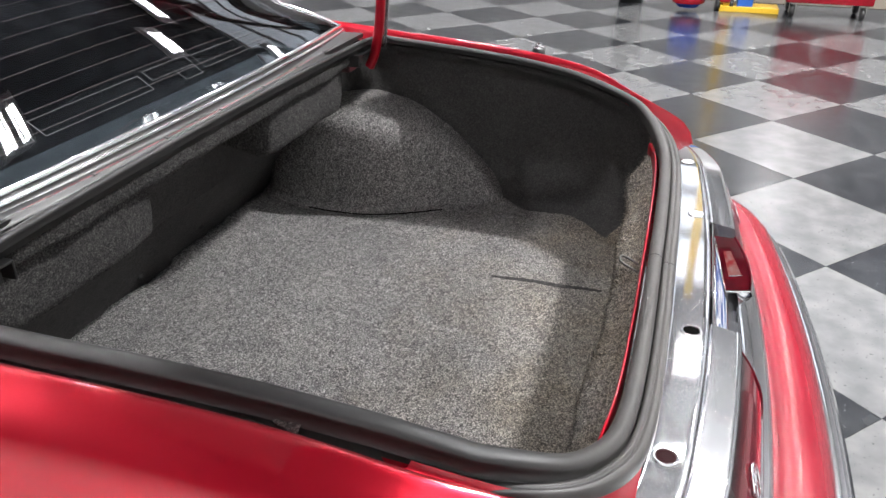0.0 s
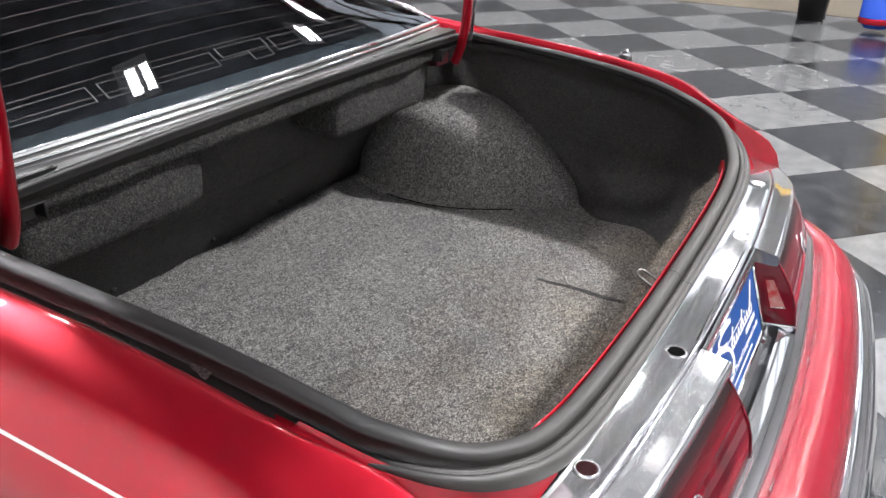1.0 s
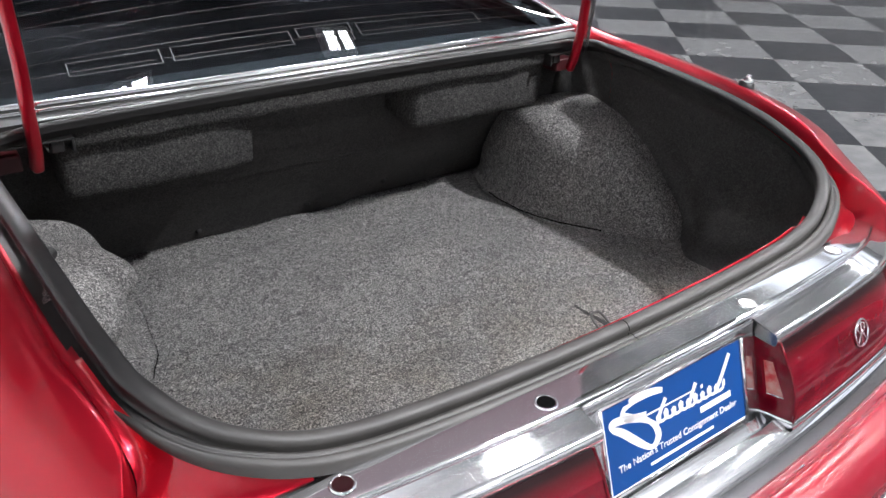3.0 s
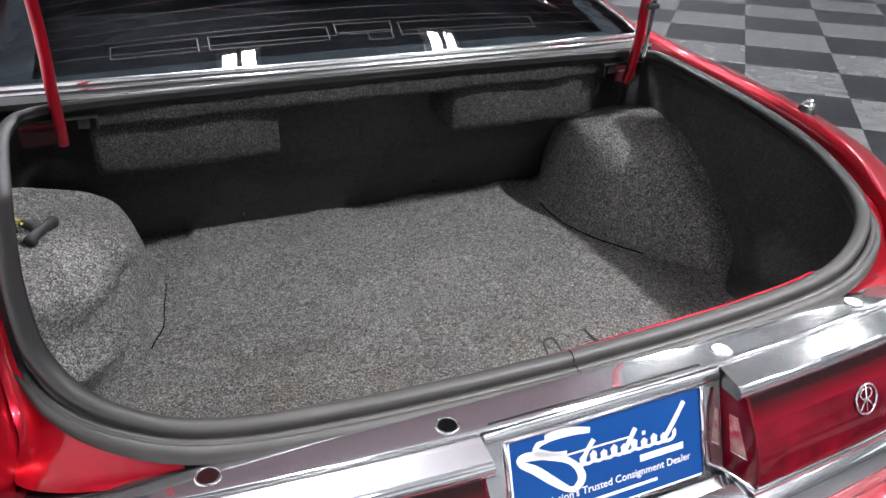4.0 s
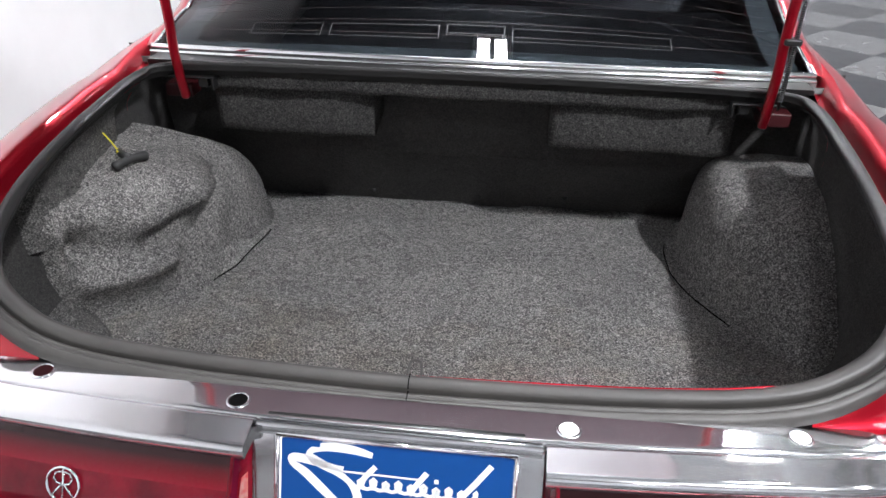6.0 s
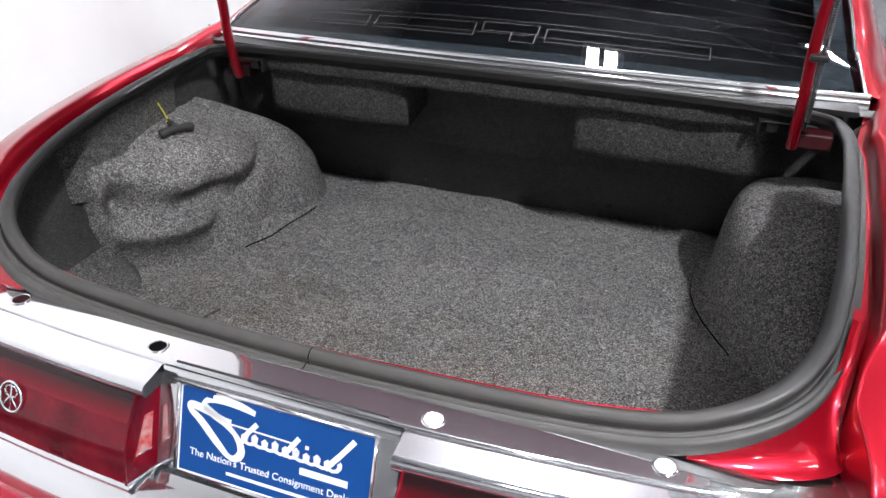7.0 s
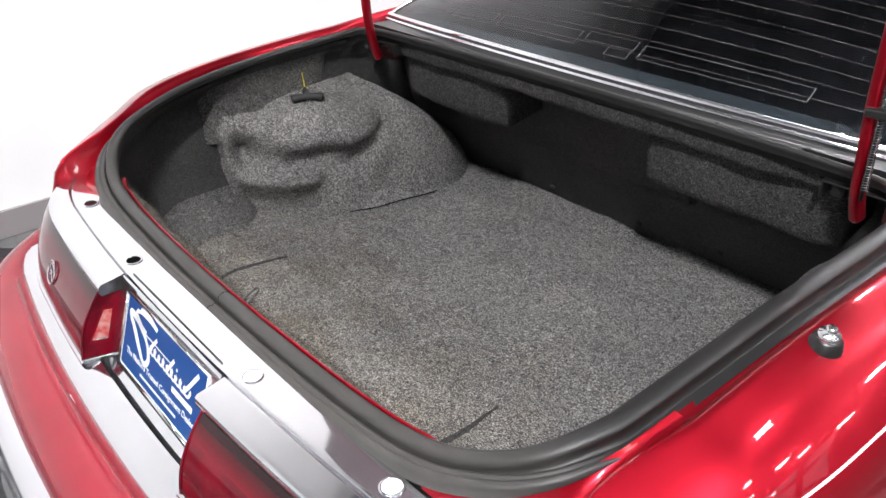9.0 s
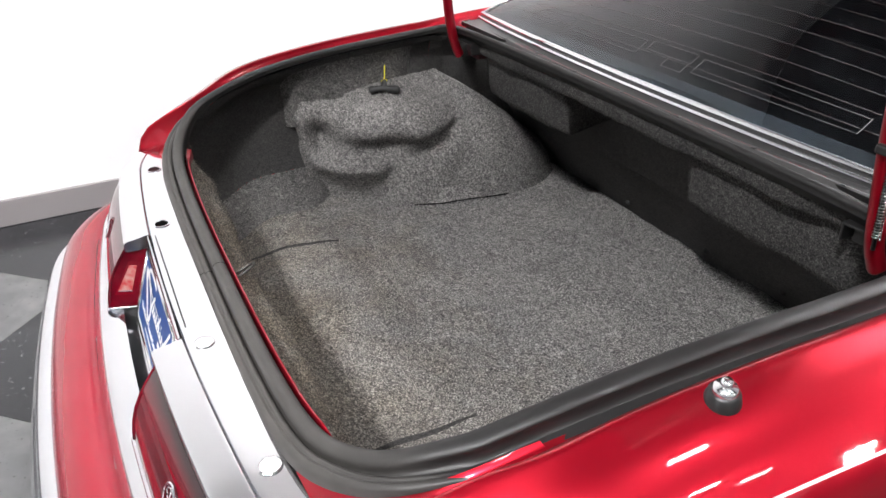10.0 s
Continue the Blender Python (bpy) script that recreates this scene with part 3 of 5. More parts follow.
def tail_lamp(side):
    lamp = put("tail_lamp", loft([[Vector((side * x, lamp_y(x, z), z)) for z in (0.7065, 0.70, 0.68, 0.66, 0.64, 0.630, 0.624)] for x in [lerp(0.183, 0.668, k / 32) for k in range(33)]]),
               LENS, car, "wide dark red tail lamp lens")
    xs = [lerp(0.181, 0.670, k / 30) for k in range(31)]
    put("shade_band", loft([[Vector((side * x, lamp_y(x, z) - 0.001, z)) for z in (0.737, 0.731, 0.722, 0.713, 0.706)] for x in xs]), LENS_DARK, lamp, "dark upper edge of the lens, painted shade and reflection")
    hood = []
    for x in [lerp(0.170, 0.655, k / 32) for k in range(33)]:
        yb, yt = -0.046 + bow(x), lamp_y(x, 0.74)
        hood.append([Vector((side * x, y, z - droop(x))) for y, z in ((yb - 0.0022, 0.752), (yb - 0.0026, 0.7592), (yb - 0.004, 0.7606), (yb - 0.0065, 0.7600), (lerp(yb, yt, 0.5), 0.7572), (yt + 0.004, 0.7546), (yt - 0.0005, 0.7538), (yt - 0.0042, 0.7500), (yt - 0.005, 0.738), (yt - 0.002, 0.735))])
    put("hood", loft(hood), CHROME, lamp, "chrome hood over the lens")
    foot = []
    for x in [lerp(0.178, 0.66, k / 30) for k in range(31)]:
        yb = lamp_y(x, 0.624)
        foot.append([Vector((side * x, y, z)) for y, z in ((yb + 0.004, 0.627), (yb - 0.003, 0.625), (yb - 0.005, 0.619), (yb - 0.001, 0.613))])
    put("lower_trim", loft(foot), CHROME, lamp, "thin chrome strip under the lens")
    # inner end of the lamp, towards the plate
    cap = []
    for z in (0.737, 0.72, 0.70, 0.68, 0.66, 0.64, 0.626):
        yf, yk = lamp_y(0.183, z), -0.046 - (0.75 - z) * 0.36
        cap.append([Vector((side * lerp(0.184, 0.170, t), lerp(yf, yk, t), z)) for t in (0.0, 0.1, 0.4, 0.7, 1.0)])
    put("inner_end", loft(cap), LENS, lamp, "red inner end of the lens")
    cheek = [[Vector((p.x, p.y, z)) for p in cap[-1]] for z in (0.627, 0.60, 0.568)]
    put("cheek", loft(cheek), CHROME, lamp, "chrome wall under the lens end")
    put("hood_end", ([Vector((side * 0.1702, p.y, p.z)) for p in hood[0]] + [Vector((side * 0.1702, -0.048, 0.735))], [tuple(range(len(hood[0]) + 1))]), DARK_CHROME, lamp, "dark chrome end of the hood", smooth=False)
    put("end_trim", tube([q + Vector((side * -0.002, 0, 0)) for q in cap[-1]], 0.0028, 6), CHROME, lamp, "thin chrome edge below the lens end")
    put("corner_edge", tube([Vector((side * 0.1838, lamp_y(0.183, z) - 0.0004, z)) for z in (0.737, 0.72, 0.70, 0.68, 0.66, 0.64, 0.626)], 0.0022, 8), LENS, lamp, "rounded glossy corner of the lens")
    rect = []
    frame_strip = []
    for z in (0.715, 0.653):
        yf, yk = lamp_y(0.183, z), -0.046 - (0.75 - z) * 0.36
        frame_strip.append([Vector((side * (lerp(0.184, 0.170, t) - 0.0010), lerp(yf, yk, t), z - t * 0.004)) for t in ((0.34, 0.76) if z > 0.7 else (0.18, 0.80))])
    put("reflector_frame", loft(frame_strip), LENS_DARK, lamp, "dark frame round the reflector", smooth=False)
    for z in (0.708, 0.660):
        yf, yk = lamp_y(0.183, z), -0.046 - (0.75 - z) * 0.36
        rect.append([Vector((side * (lerp(0.184, 0.170, t) - 0.0015), lerp(yf, yk, t), z - t * 0.004)) for t in ((0.42, 0.68) if z > 0.7 else (0.27, 0.71))])
    reflector = put("reflector", loft(rect), CLEAR, lamp, "small pale red reflector", smooth=False)
    put("lower_edge", tube(rect[1], 0.0013, 6), CHROME, reflector, "thin bright edge")
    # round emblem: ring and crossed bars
    cx, cz = 0.386, 0.688
    cy = lamp_y(cx, cz)
    nrm = Vector((side * 0.09, -1, 0.42)).normalized()
    ax = Vector((1, side * 0.09, 0)).normalized()
    ay = nrm.cross(ax)
    c0 = Vector((side * cx, cy, cz)) + nrm * 0.002
    ring = [c0 + (ax * math.cos(a) + ay * math.sin(a)) * 0.021 for a in (2 * math.pi * k / 24 for k in range(25))]
    bars = [tube(ring, 0.0018, 6, False)]
    strokes = [((0.0, -0.019), (0.0, 0.019))]
    for m in (1, -1):
        strokes += [((0.0, 0.016), (m * 0.009, 0.014)), ((m * 0.009, 0.014), (m * 0.012, 0.008)), ((m * 0.012, 0.008), (m * 0.009, 0.002)), ((m * 0.009, 0.002), (0.0, 0.0)), ((m * 0.002, 0.0), (m * 0.014, -0.015))]
    for a, b in strokes:
        bars.append(tube([c0 + ax * a[0] + ay * a[1], c0 + ax * b[0] + ay * b[1]], 0.0013, 6))
    put("emblem", merge(*bars), CHROME, lamp, "round chrome emblem on the lens")
    return lamp


tail_lamp(1)
tail_lamp(-1)


# plate recess: back, sloping chrome apron below
def plate_y(z):
    return -0.050 - (0.742 - z) * 0.345


recess = put("plate_recess", loft([[Vector((x, y, z)) for y, z in ((-0.047, 0.752), (-0.044, 0.748), (plate_y(0.745) + 0.006, 0.744), (plate_y(0.63) + 0.006, 0.630), (-0.0955, 0.6195), (-0.103, 0.6130), (-0.135, 0.599), (-0.171, 0.5775))] for x in [lerp(-0.178, 0.178, k / 12) for k in range(13)]]),
             CHROME, car, "chrome recess round the number plate")
PLATE_TURN = Matrix.Rotation(-math.atan(0.345), 3, "X")
PLATE_C = Vector((-0.002, plate_y(0.687) - 0.002, 0.687))


def on_plate(u, v, w=0.0):
    """A point of the plate: u to the right, v up along it, w proud of it."""
    return PLATE_C + PLATE_TURN @ Vector((u, -w, v))


def flat_strip(points, width, lift):
    """A flat brush stroke on the plate."""
    rows = []
    pts = [Vector((u, v, 0)) for u, v in points]
    for i, p in enumerate(pts):
        d = (pts[min(i + 1, len(pts) - 1)] - pts[max(i - 1, 0)]).normalized()
        n = Vector((-d.y, d.x, 0)) * (width[i] if isinstance(width, list) else width)
        rows.append([on_plate(p.x + n.x, p.y + n.y, lift), on_plate(p.x - n.x, p.y - n.y, lift)])
    return loft(rows)


plate = put("license_plate", ([on_plate(u, v, w) for w in (-0.001, 0.001) for u, v in ((-0.1365, -0.061), (0.1365, -0.061), (0.1365, 0.058), (-0.1365, 0.058))],
            [(3, 2, 1, 0), (4, 5, 6, 7), (0, 1, 5, 4), (1, 2, 6, 5), (2, 3, 7, 6), (3, 0, 4, 7)]), BLUE, car, "blue dealer plate with a white script mark", smooth=False)
bezel = []
for (a, b), (c, d) in (((-0.170, -0.074), (-0.140, 0.066)), ((0.140, -0.074), (0.170, 0.066)), ((-0.140, -0.074), (0.140, -0.063)), ((-0.140, 0.0605), (0.140, 0.066))):
    bezel.append(([on_plate(u, v, 0.0012) for u, v in ((a, b), (c, b), (c, d), (a, d))], [(0, 1, 2, 3)]))
put("plate_bezel", merge(*bezel), CHROME, recess, "flat chrome surround of the plate", smooth=False)
put("plate_brow", loft([[Vector((x, y, z)) for y, z in ((-0.0478, 0.7606), (-0.0492, 0.7600), (-0.0512, 0.7560), (-0.0528, 0.7500), (-0.0535, 0.7450))] for x in [lerp(-0.166, 0.166, k / 10) for k in range(11)]]), CHROME, recess, "chrome brow over the plate")
frame_bars = []
for a, b, w in (((-0.140, -0.0630), (0.140, -0.0630), 0.0035), ((-0.140, 0.0605), (0.140, 0.0605), 0.003), ((-0.1395, -0.0625), (-0.1395, 0.0605), 0.003), ((0.1395, -0.0625), (0.1395, 0.0605), 0.003)):
    frame_bars.append(tube([on_plate(*a, 0.002), on_plate(*b, 0.002)], w, 6))
put("plate_frame", merge(*frame_bars), CHROME, plate, "thin chrome plate frame")
put("plate_border", merge(flat_strip([(-0.1350, -0.060), (-0.1350, 0.0570)], 0.0012, 0.0018), flat_strip([(-0.1345, -0.0597), (0.1345, -0.0597)], 0.0012, 0.0018)), WHITE, plate, "white border line")
swash = smooth_path([(u, v, 0) for u, v in ((-0.026, 0.045), (-0.050, 0.050), (-0.078, 0.051), (-0.096, 0.046), (-0.100, 0.038), (-0.088, 0.030), (-0.066, 0.020), (-0.049, 0.006), (-0.042, -0.010), (-0.048, -0.021), (-0.060, -0.022), (-0.080, -0.006), (-0.104, 0.016), (-0.120, 0.027), (-0.121, 0.034), (-0.108, 0.034), (-0.085, 0.029), (-0.060, 0.024))], 5)
loops = [(-0.046 + 0.0147 * k / 8 + 0.0052 * math.sin(2 * math.pi * k / 8), 0.0035 + 0.0062 * (1 - math.cos(2 * math.pi * k / 8)) * (0.8 if k % 16 < 8 else 1.0) - 0.0004 * k / 8) for k in range(77)]
put("script_mark", merge(flat_strip([(p.x, p.y) for p in swash], [0.0034 + 0.0022 * abs(math.sin(k * 0.19)) for k in range(len(swash))], 0.0016),
    flat_strip(loops, [0.0022 + 0.0012 * abs(math.sin(math.pi * k / 8)) for k in range(77)], 0.0017),
    flat_strip([(-0.022, 0.032), (-0.034, 0.018), (-0.044, 0.000)], 0.0034, 0.0018), flat_strip([(-0.060, 0.0225), (0.030, 0.021)], 0.0012, 0.0019), flat_strip([(0.038, 0.030), (0.028, 0.016), (0.018, 0.001)], 0.0034, 0.0018),
    flat_strip([(0.047, 0.0205), (0.052, 0.0205)], 0.0026, 0.0018),
    flat_strip([(0.112, 0.046), (0.094, 0.022), (0.076, 0.000)], 0.0036, 0.0018)), WHITE, plate, "white brush-script mark")
put("caption_bar", flat_strip([(0.042, -0.012), (0.108, -0.012)], 0.0046, 0.0016), WHITE, plate, "white lettering bar")
put("address_bar", flat_strip([(-0.062, -0.046), (0.066, -0.046)], 0.0022, 0.0016), WHITE, plate, "white lettering bar")


def lettering(text, size, u, v, parent, mat):
    data = bpy.data.curves.new("lettering", "FONT")
    data.body, data.size, data.align_x, data.extrude = text, size, "CENTER", 0.0003
    ob = new("lettering", data)
    data.materials.append(mat)
    ob.matrix_world = Matrix.Translation(on_plate(u, v, 0.0016)) @ PLATE_TURN.to_4x4() @ Matrix.Rotation(radians(90), 4, "X")
    ob.parent = parent
    return tagged(ob, "white printed slogan")


lettering("The Nation's Trusted Consignment Dealer", 0.0136, 0.0, -0.034, plate, WHITE)
for u, v in ((-0.095, -0.049), (0.095, -0.049), (-0.095, 0.053), (0.095, 0.053)):
    put("bolt_slot", flat_strip([(u - 0.007, v), (u + 0.007, v)], 0.0032, 0.0022), BLUE, plate, "raised blue bolt slot")


# bumper: red upper fascia, chrome face
def bumper_bow(x):
    a = abs(x)
    return 0.12 * a * a + 2.4 * max(0.0, a - 0.60) ** 2


BX = [lerp(-0.86, 0.86, k / 60) for k in range(61)]
bumper = put("bumper", loft([[Vector((x, y + bumper_bow(x), z)) for y, z in ((-0.174, 0.572), (-0.180, 0.581), (-0.190, 0.586), (-0.208, 0.586), (-0.228, 0.578), (-0.246, 0.562), (-0.257, 0.542), (-0.258, 0.534))] for x in BX]), BUMPER_RED, car, "satin red bumper top")
put("chrome_face", loft([[Vector((x, y + bumper_bow(x), z)) for y, z in ((-0.255, 0.536), (-0.262, 0.537), (-0.275, 0.530), (-0.292, 0.510), (-0.303, 0.48), (-0.306, 0.44), (-0.302, 0.40), (-0.285, 0.36), (-0.25, 0.335))] for x in BX]), CHROME, bumper, "chrome lower face of the bumper")
put("valance", loft([[Vector((x, y + bumper_bow(x), z)) for y, z in ((-0.118, 0.622), (-0.145, 0.615), (-0.160, 0.602), (-0.172, 0.582), (-0.176, 0.570))] for x in [lerp(-0.66, 0.66, k / 40) for k in range(41)] ]), CHROME, bumper, "chrome strip between lamps and bumper")


# ---- trunk interior ----
def floor_z(x, y):
    return (0.530 - 0.024 * max(0.0, y - 0.25) + 0.0025 * math.sin(7 * x + 3) * math.sin(6 * y)) + 0.0012 * noise.noise(Vector((x * 9, y * 9, 0.3)))


def carpet_end(x):
    """Where the floor carpet stops, a little short of the bulkhead, with a torn step."""
    return 1.096 + 0.005 * noise.noise(Vector((x * 5.5, 0.7, 2.0))) + 0.004 * noise.noise(Vector((x * 31, 1.7, 5.0))) - 0.007 * blend((0.135 - x) / 0.012) * blend((x + 0.06) / 0.10)


NX, NY = 152, 64
rows = []
for j in range(NY + 1):
    row = []
    for i in range(NX + 1):
        x = lerp(-0.79, 0.79, i / NX)
        y = lerp(0.06, carpet_end(x), j / NY)
        lift = 0.003 * blend((y - carpet_end(x) + 0.03) / 0.03) * (0.6 + noise.noise(Vector((x * 8, 4.0, 1.0))))
        row.append(Vector((x, y, floor_z(x, y) + lift)))
    rows.append(row)
rows.append([q + Vector((0, 0.002, -0.006)) for q in rows[-1]])
rows.append([q + Vector((0, -0.004, -0.045)) for q in rows[-1]])
carpet = put("trunk_carpet", loft(rows), CARPET, car, "flecked grey carpet on the trunk floor")


# how far in from the rim, and how far below it: carpet rolled over the rear edge, then the undercut rear wall
REAR_WALL = [(0.044, 0.012), (0.055, 0.018), (0.069, 0.028), (0.083, 0.041), (0.093, 0.053), (0.097, 0.064), (0.094, 0.076), (0.085, 0.089), (0.077, 0.115), (0.077, 0.155), (0.080, 0.195), (0.086, 0.255)]


def liner_row(i):
    """A section of the lining: the rear wall in the middle, blending into the side wall with its coved foot."""
    p, out = rim_frame(i)
    side = blend((abs(p.x) - 0.47) / 0.13)
    wall = lerp(-0.006, max(0.03, 0.708 - abs(p.x)), blend((p.y - 0.12) / 0.16))
    cove = blend((0.50 - p.y) / 0.15)
    drop = p.z - 0.53
    open_out = blend((p.y - 0.14) / 0.12)
    across = [(0.022, 0.014), (lerp(0.018, 0.008, open_out), 0.030), (lerp(0.012, -0.014, open_out), 0.042), (-wall * 0.9, 0.066), (-wall, 0.095), (-wall, drop * 0.45), (-wall + 0.002, drop * 0.62), (-wall + 0.012 * cove, drop * 0.76),
              (-wall + 0.030 * cove, drop * 0.86), (-wall + 0.060 * cove, drop * 0.94), (-wall + 0.095 * cove, drop * 0.99), (-wall + 0.12 * cove, drop + 0.02)]
    row = []
    for k, (a, b) in enumerate(zip(REAR_WALL, across)):
        u, v = lerp(a[0], b[0], side), lerp(a[1], b[1], side)
        q = p - out * u - Vector((0, 0, v))
        sway = noise.noise(Vector((q.x * 7, q.y * 7, 1.7)))
        bend = math.sin(math.pi * min(1.0, k / 9))
        q -= out * (0.009 * sway * bend * (1 - side)) + Vector((0, 0, 0.016 * noise.noise(Vector((q.x * 5, q.y * 5, 6.1))) * bend * (1 - side)))
        q += out * (0.007 * noise.noise(Vector((q.x * 5, q.y * 5, q.z * 24))) * bend * side)
        row.append(q)
    return row


def napped(rows, amount, fine=5):
    """Rows refined both ways, with the ragged surface of carpet pile."""
    across = [smooth_path(r, 3) for r in rows]
    lines = [smooth_path([r[k] for r in across], fine) for k in range(len(across[0]))]
    return loft([[q + Vector((noise.noise(q * 150), noise.noise(q * 150 + Vector((7, 1, 3))), noise.noise(q * 150 + Vector((2, 9, 5))))) * amount for q in (line[k] for line in lines)] for k in range(len(lines[0]))])


def pile(geometry, count, length, mat, keep=lambda p: True):
    """Loose carpet fibres standing off a surface, towards the middle of the trunk."""
    chance = random.Random(11)
    points, faces = geometry
    verts, tris = [], []
    while len(tris) < count:
        f = chance.choice(faces)
        a, b, c = (Vector(points[k]) for k in f[:3])
        s, t = chance.random(), chance.random()
        p = a + (b - a) * s + (c - b) * t
        n = (b - a).cross(c - b)
        if n.length < 1e-12 or not keep(p):
            continue
        n.normalize()
        if n.dot(Vector((0, 0.5, 0.85)) - p) < 0:
            n = -n
        lean = Vector((chance.uniform(-1, 1), chance.uniform(-1, 1), chance.uniform(-1, 0.6)))
        side = n.cross(lean).normalized() * 0.0004
        tip = p + (n + lean * 0.8) * length * chance.uniform(0.4, 1.0)
        k = len(verts)
        verts += [p - side, p + side, tip]
        tris.append((k, k + 1, k + 2))
    tagged(put("carpet_fuzz", (verts, tris), mat, car, smooth=False), kind="stuff")


CUT = next(i for i in range(COUNT) if RIM[i].y > 0.735)
TURN_IN = next(i for i in range(COUNT) if RIM[i].x > 0.57)
rear_roll = napped([liner_row(i) for i in range(-TURN_IN, TURN_IN + 1)], 0.0035)
pile(rear_roll, 7000, 0.009, CARPET, lambda p: p.z > 0.66)
put("rear_liner", rear_roll, CARPET, car, "fluffy grey carpet rolled over the trunk's rear wall")
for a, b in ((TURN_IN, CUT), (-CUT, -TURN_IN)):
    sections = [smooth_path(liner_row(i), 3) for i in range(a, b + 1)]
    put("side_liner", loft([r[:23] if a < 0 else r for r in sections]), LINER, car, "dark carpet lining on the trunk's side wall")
    if a < 0:
        put("carpet_cove", napped([r[22::2] for r in sections], 0.002, 2), SIDE_CARPET, car, "floor carpet swept up the foot of the side wall")
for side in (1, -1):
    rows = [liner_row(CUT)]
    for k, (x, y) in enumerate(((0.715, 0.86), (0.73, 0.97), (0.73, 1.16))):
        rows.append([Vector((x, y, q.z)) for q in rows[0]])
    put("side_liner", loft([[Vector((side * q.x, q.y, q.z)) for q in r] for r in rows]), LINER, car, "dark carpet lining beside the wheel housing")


def inside(px, py, poly):
    """Signed distance from a plan point to an outline, positive within."""
    best, odd = 9.0, False
    n = len(poly)
    for i in range(n):
        (ax, ay), (bx, by) = poly[i], poly[(i + 1) % n]
        dx, dy = bx - ax, by - ay
        t = max(0.0, min(1.0, ((px - ax) * dx + (py - ay) * dy) / (dx * dx + dy * dy + 1e-12)))
        best = min(best, math.hypot(px - ax - t * dx, py - ay - t * dy))
        if (ay > py) != (by > py) and px < ax + (py - ay) * dx / (dy + 1e-12):
            odd = not odd
    return best if odd else -best


def outline(points):
    return [(p.x, p.y) for p in smooth_path([(x, y, 0) for x, y in points], 5)]


HUMP_R = outline([(0.90, 0.40), (0.72, 0.435), (0.655, 0.462), (0.612, 0.515), (0.565, 0.605), (0.525, 0.68), (0.498, 0.76), (0.492, 0.84), (0.502, 0.93), (0.53, 1.02), (0.60, 1.09), (0.9, 1.12)])
HUMP_L = outline([(-0.92, 0.36), (-0.74, 0.372), (-0.665, 0.388), (-0.602, 0.424), (-0.550, 0.478), (-0.522, 0.55), (-0.503, 0.65), (-0.492, 0.76), (-0.480, 0.86), (-0.492, 0.95), (-0.54, 1.03), (-0.62, 1.08), (-0.92, 1.1)])


def soft_curve(x, knots, reach=0.05):
    return sum(curve_of(x + reach * k / 4, knots) for k in range(-4, 5)) / 9


def hump_right(x, y):
    d = inside(x, y, HUMP_R)
    arch = soft_curve(y, [(0.40, 0.52), (0.44, 0.535), (0.48, 0.588), (0.53, 0.628), (0.58, 0.677), (0.64, 0.722), (0.70, 0.757), (0.76, 0.772), (0.82, 0.780), (0.88, 0.772), (0.945, 0.75), (1.0, 0.724), (1.08, 0.66), (1.14, 0.62)], 0.03)
    if d <= 0:
        return 0.50 + 0.028 * blend(1 + d / 0.03)
    away = max(0.0, 0.655 - x)
    full = blend((y - 0.46) / 0.22)
    top = arch - lerp(0.6, 1.9, full) * away * away
    rise = 1 - math.exp(-d / lerp(0.017, 0.0105, full))
    return 0.528 + max(0.0, top - 0.528) * rise + 0.006 * noise.noise(Vector((x * 12, y * 12, 3.3))) * rise


LOW = [(0.050, 0.50), (0.052, 0.530), (0.049, 0.548), (0.038, 0.572), (0.016, 0.600), (-0.010, 0.622), (-0.013, 0.635), (0.012, 0.645), (0.040, 0.658), (0.040, 0.675),
       (0.027, 0.690), (0.008, 0.702), (-0.001, 0.714), (0.002, 0.731), (0.020, 0.750), (0.060, 0.770), (0.12, 0.788), (0.20, 0.805), (0.27, 0.815)]
HOLLOW = {8: 0.034, 9: 0.038, 10: 0.038, 11: 0.033, 12: 0.029, 13: 0.031, 14: 0.040, 15: 0.065}
DOME = [(-0.012, 0.50), (0.0, 0.530), (0.005, 0.565), (0.011, 0.603), (0.017, 0.636), (0.023, 0.660), (0.030, 0.680), (0.037, 0.697), (0.043, 0.708), (0.049, 0.717),
        (0.054, 0.724), (0.060, 0.731), (0.067, 0.738), (0.076, 0.745), (0.092, 0.757), (0.115, 0.769), (0.145, 0.781), (0.19, 0.797), (0.25, 0.812)]


REAR_FACE = [(0.010, 0.50), (0.012, 0.530), (0.009, 0.555), (0.003, 0.585), (-0.003, 0.612), (-0.007, 0.630), (-0.010, 0.645), (-0.013, 0.660), (-0.016, 0.676), (-0.019, 0.692),
             (-0.023, 0.706), (-0.027, 0.720), (-0.032, 0.734), (-0.037, 0.750), (-0.037, 0.768), (-0.020, 0.784), (0.05, 0.796), (0.14, 0.806), (0.25, 0.815)]


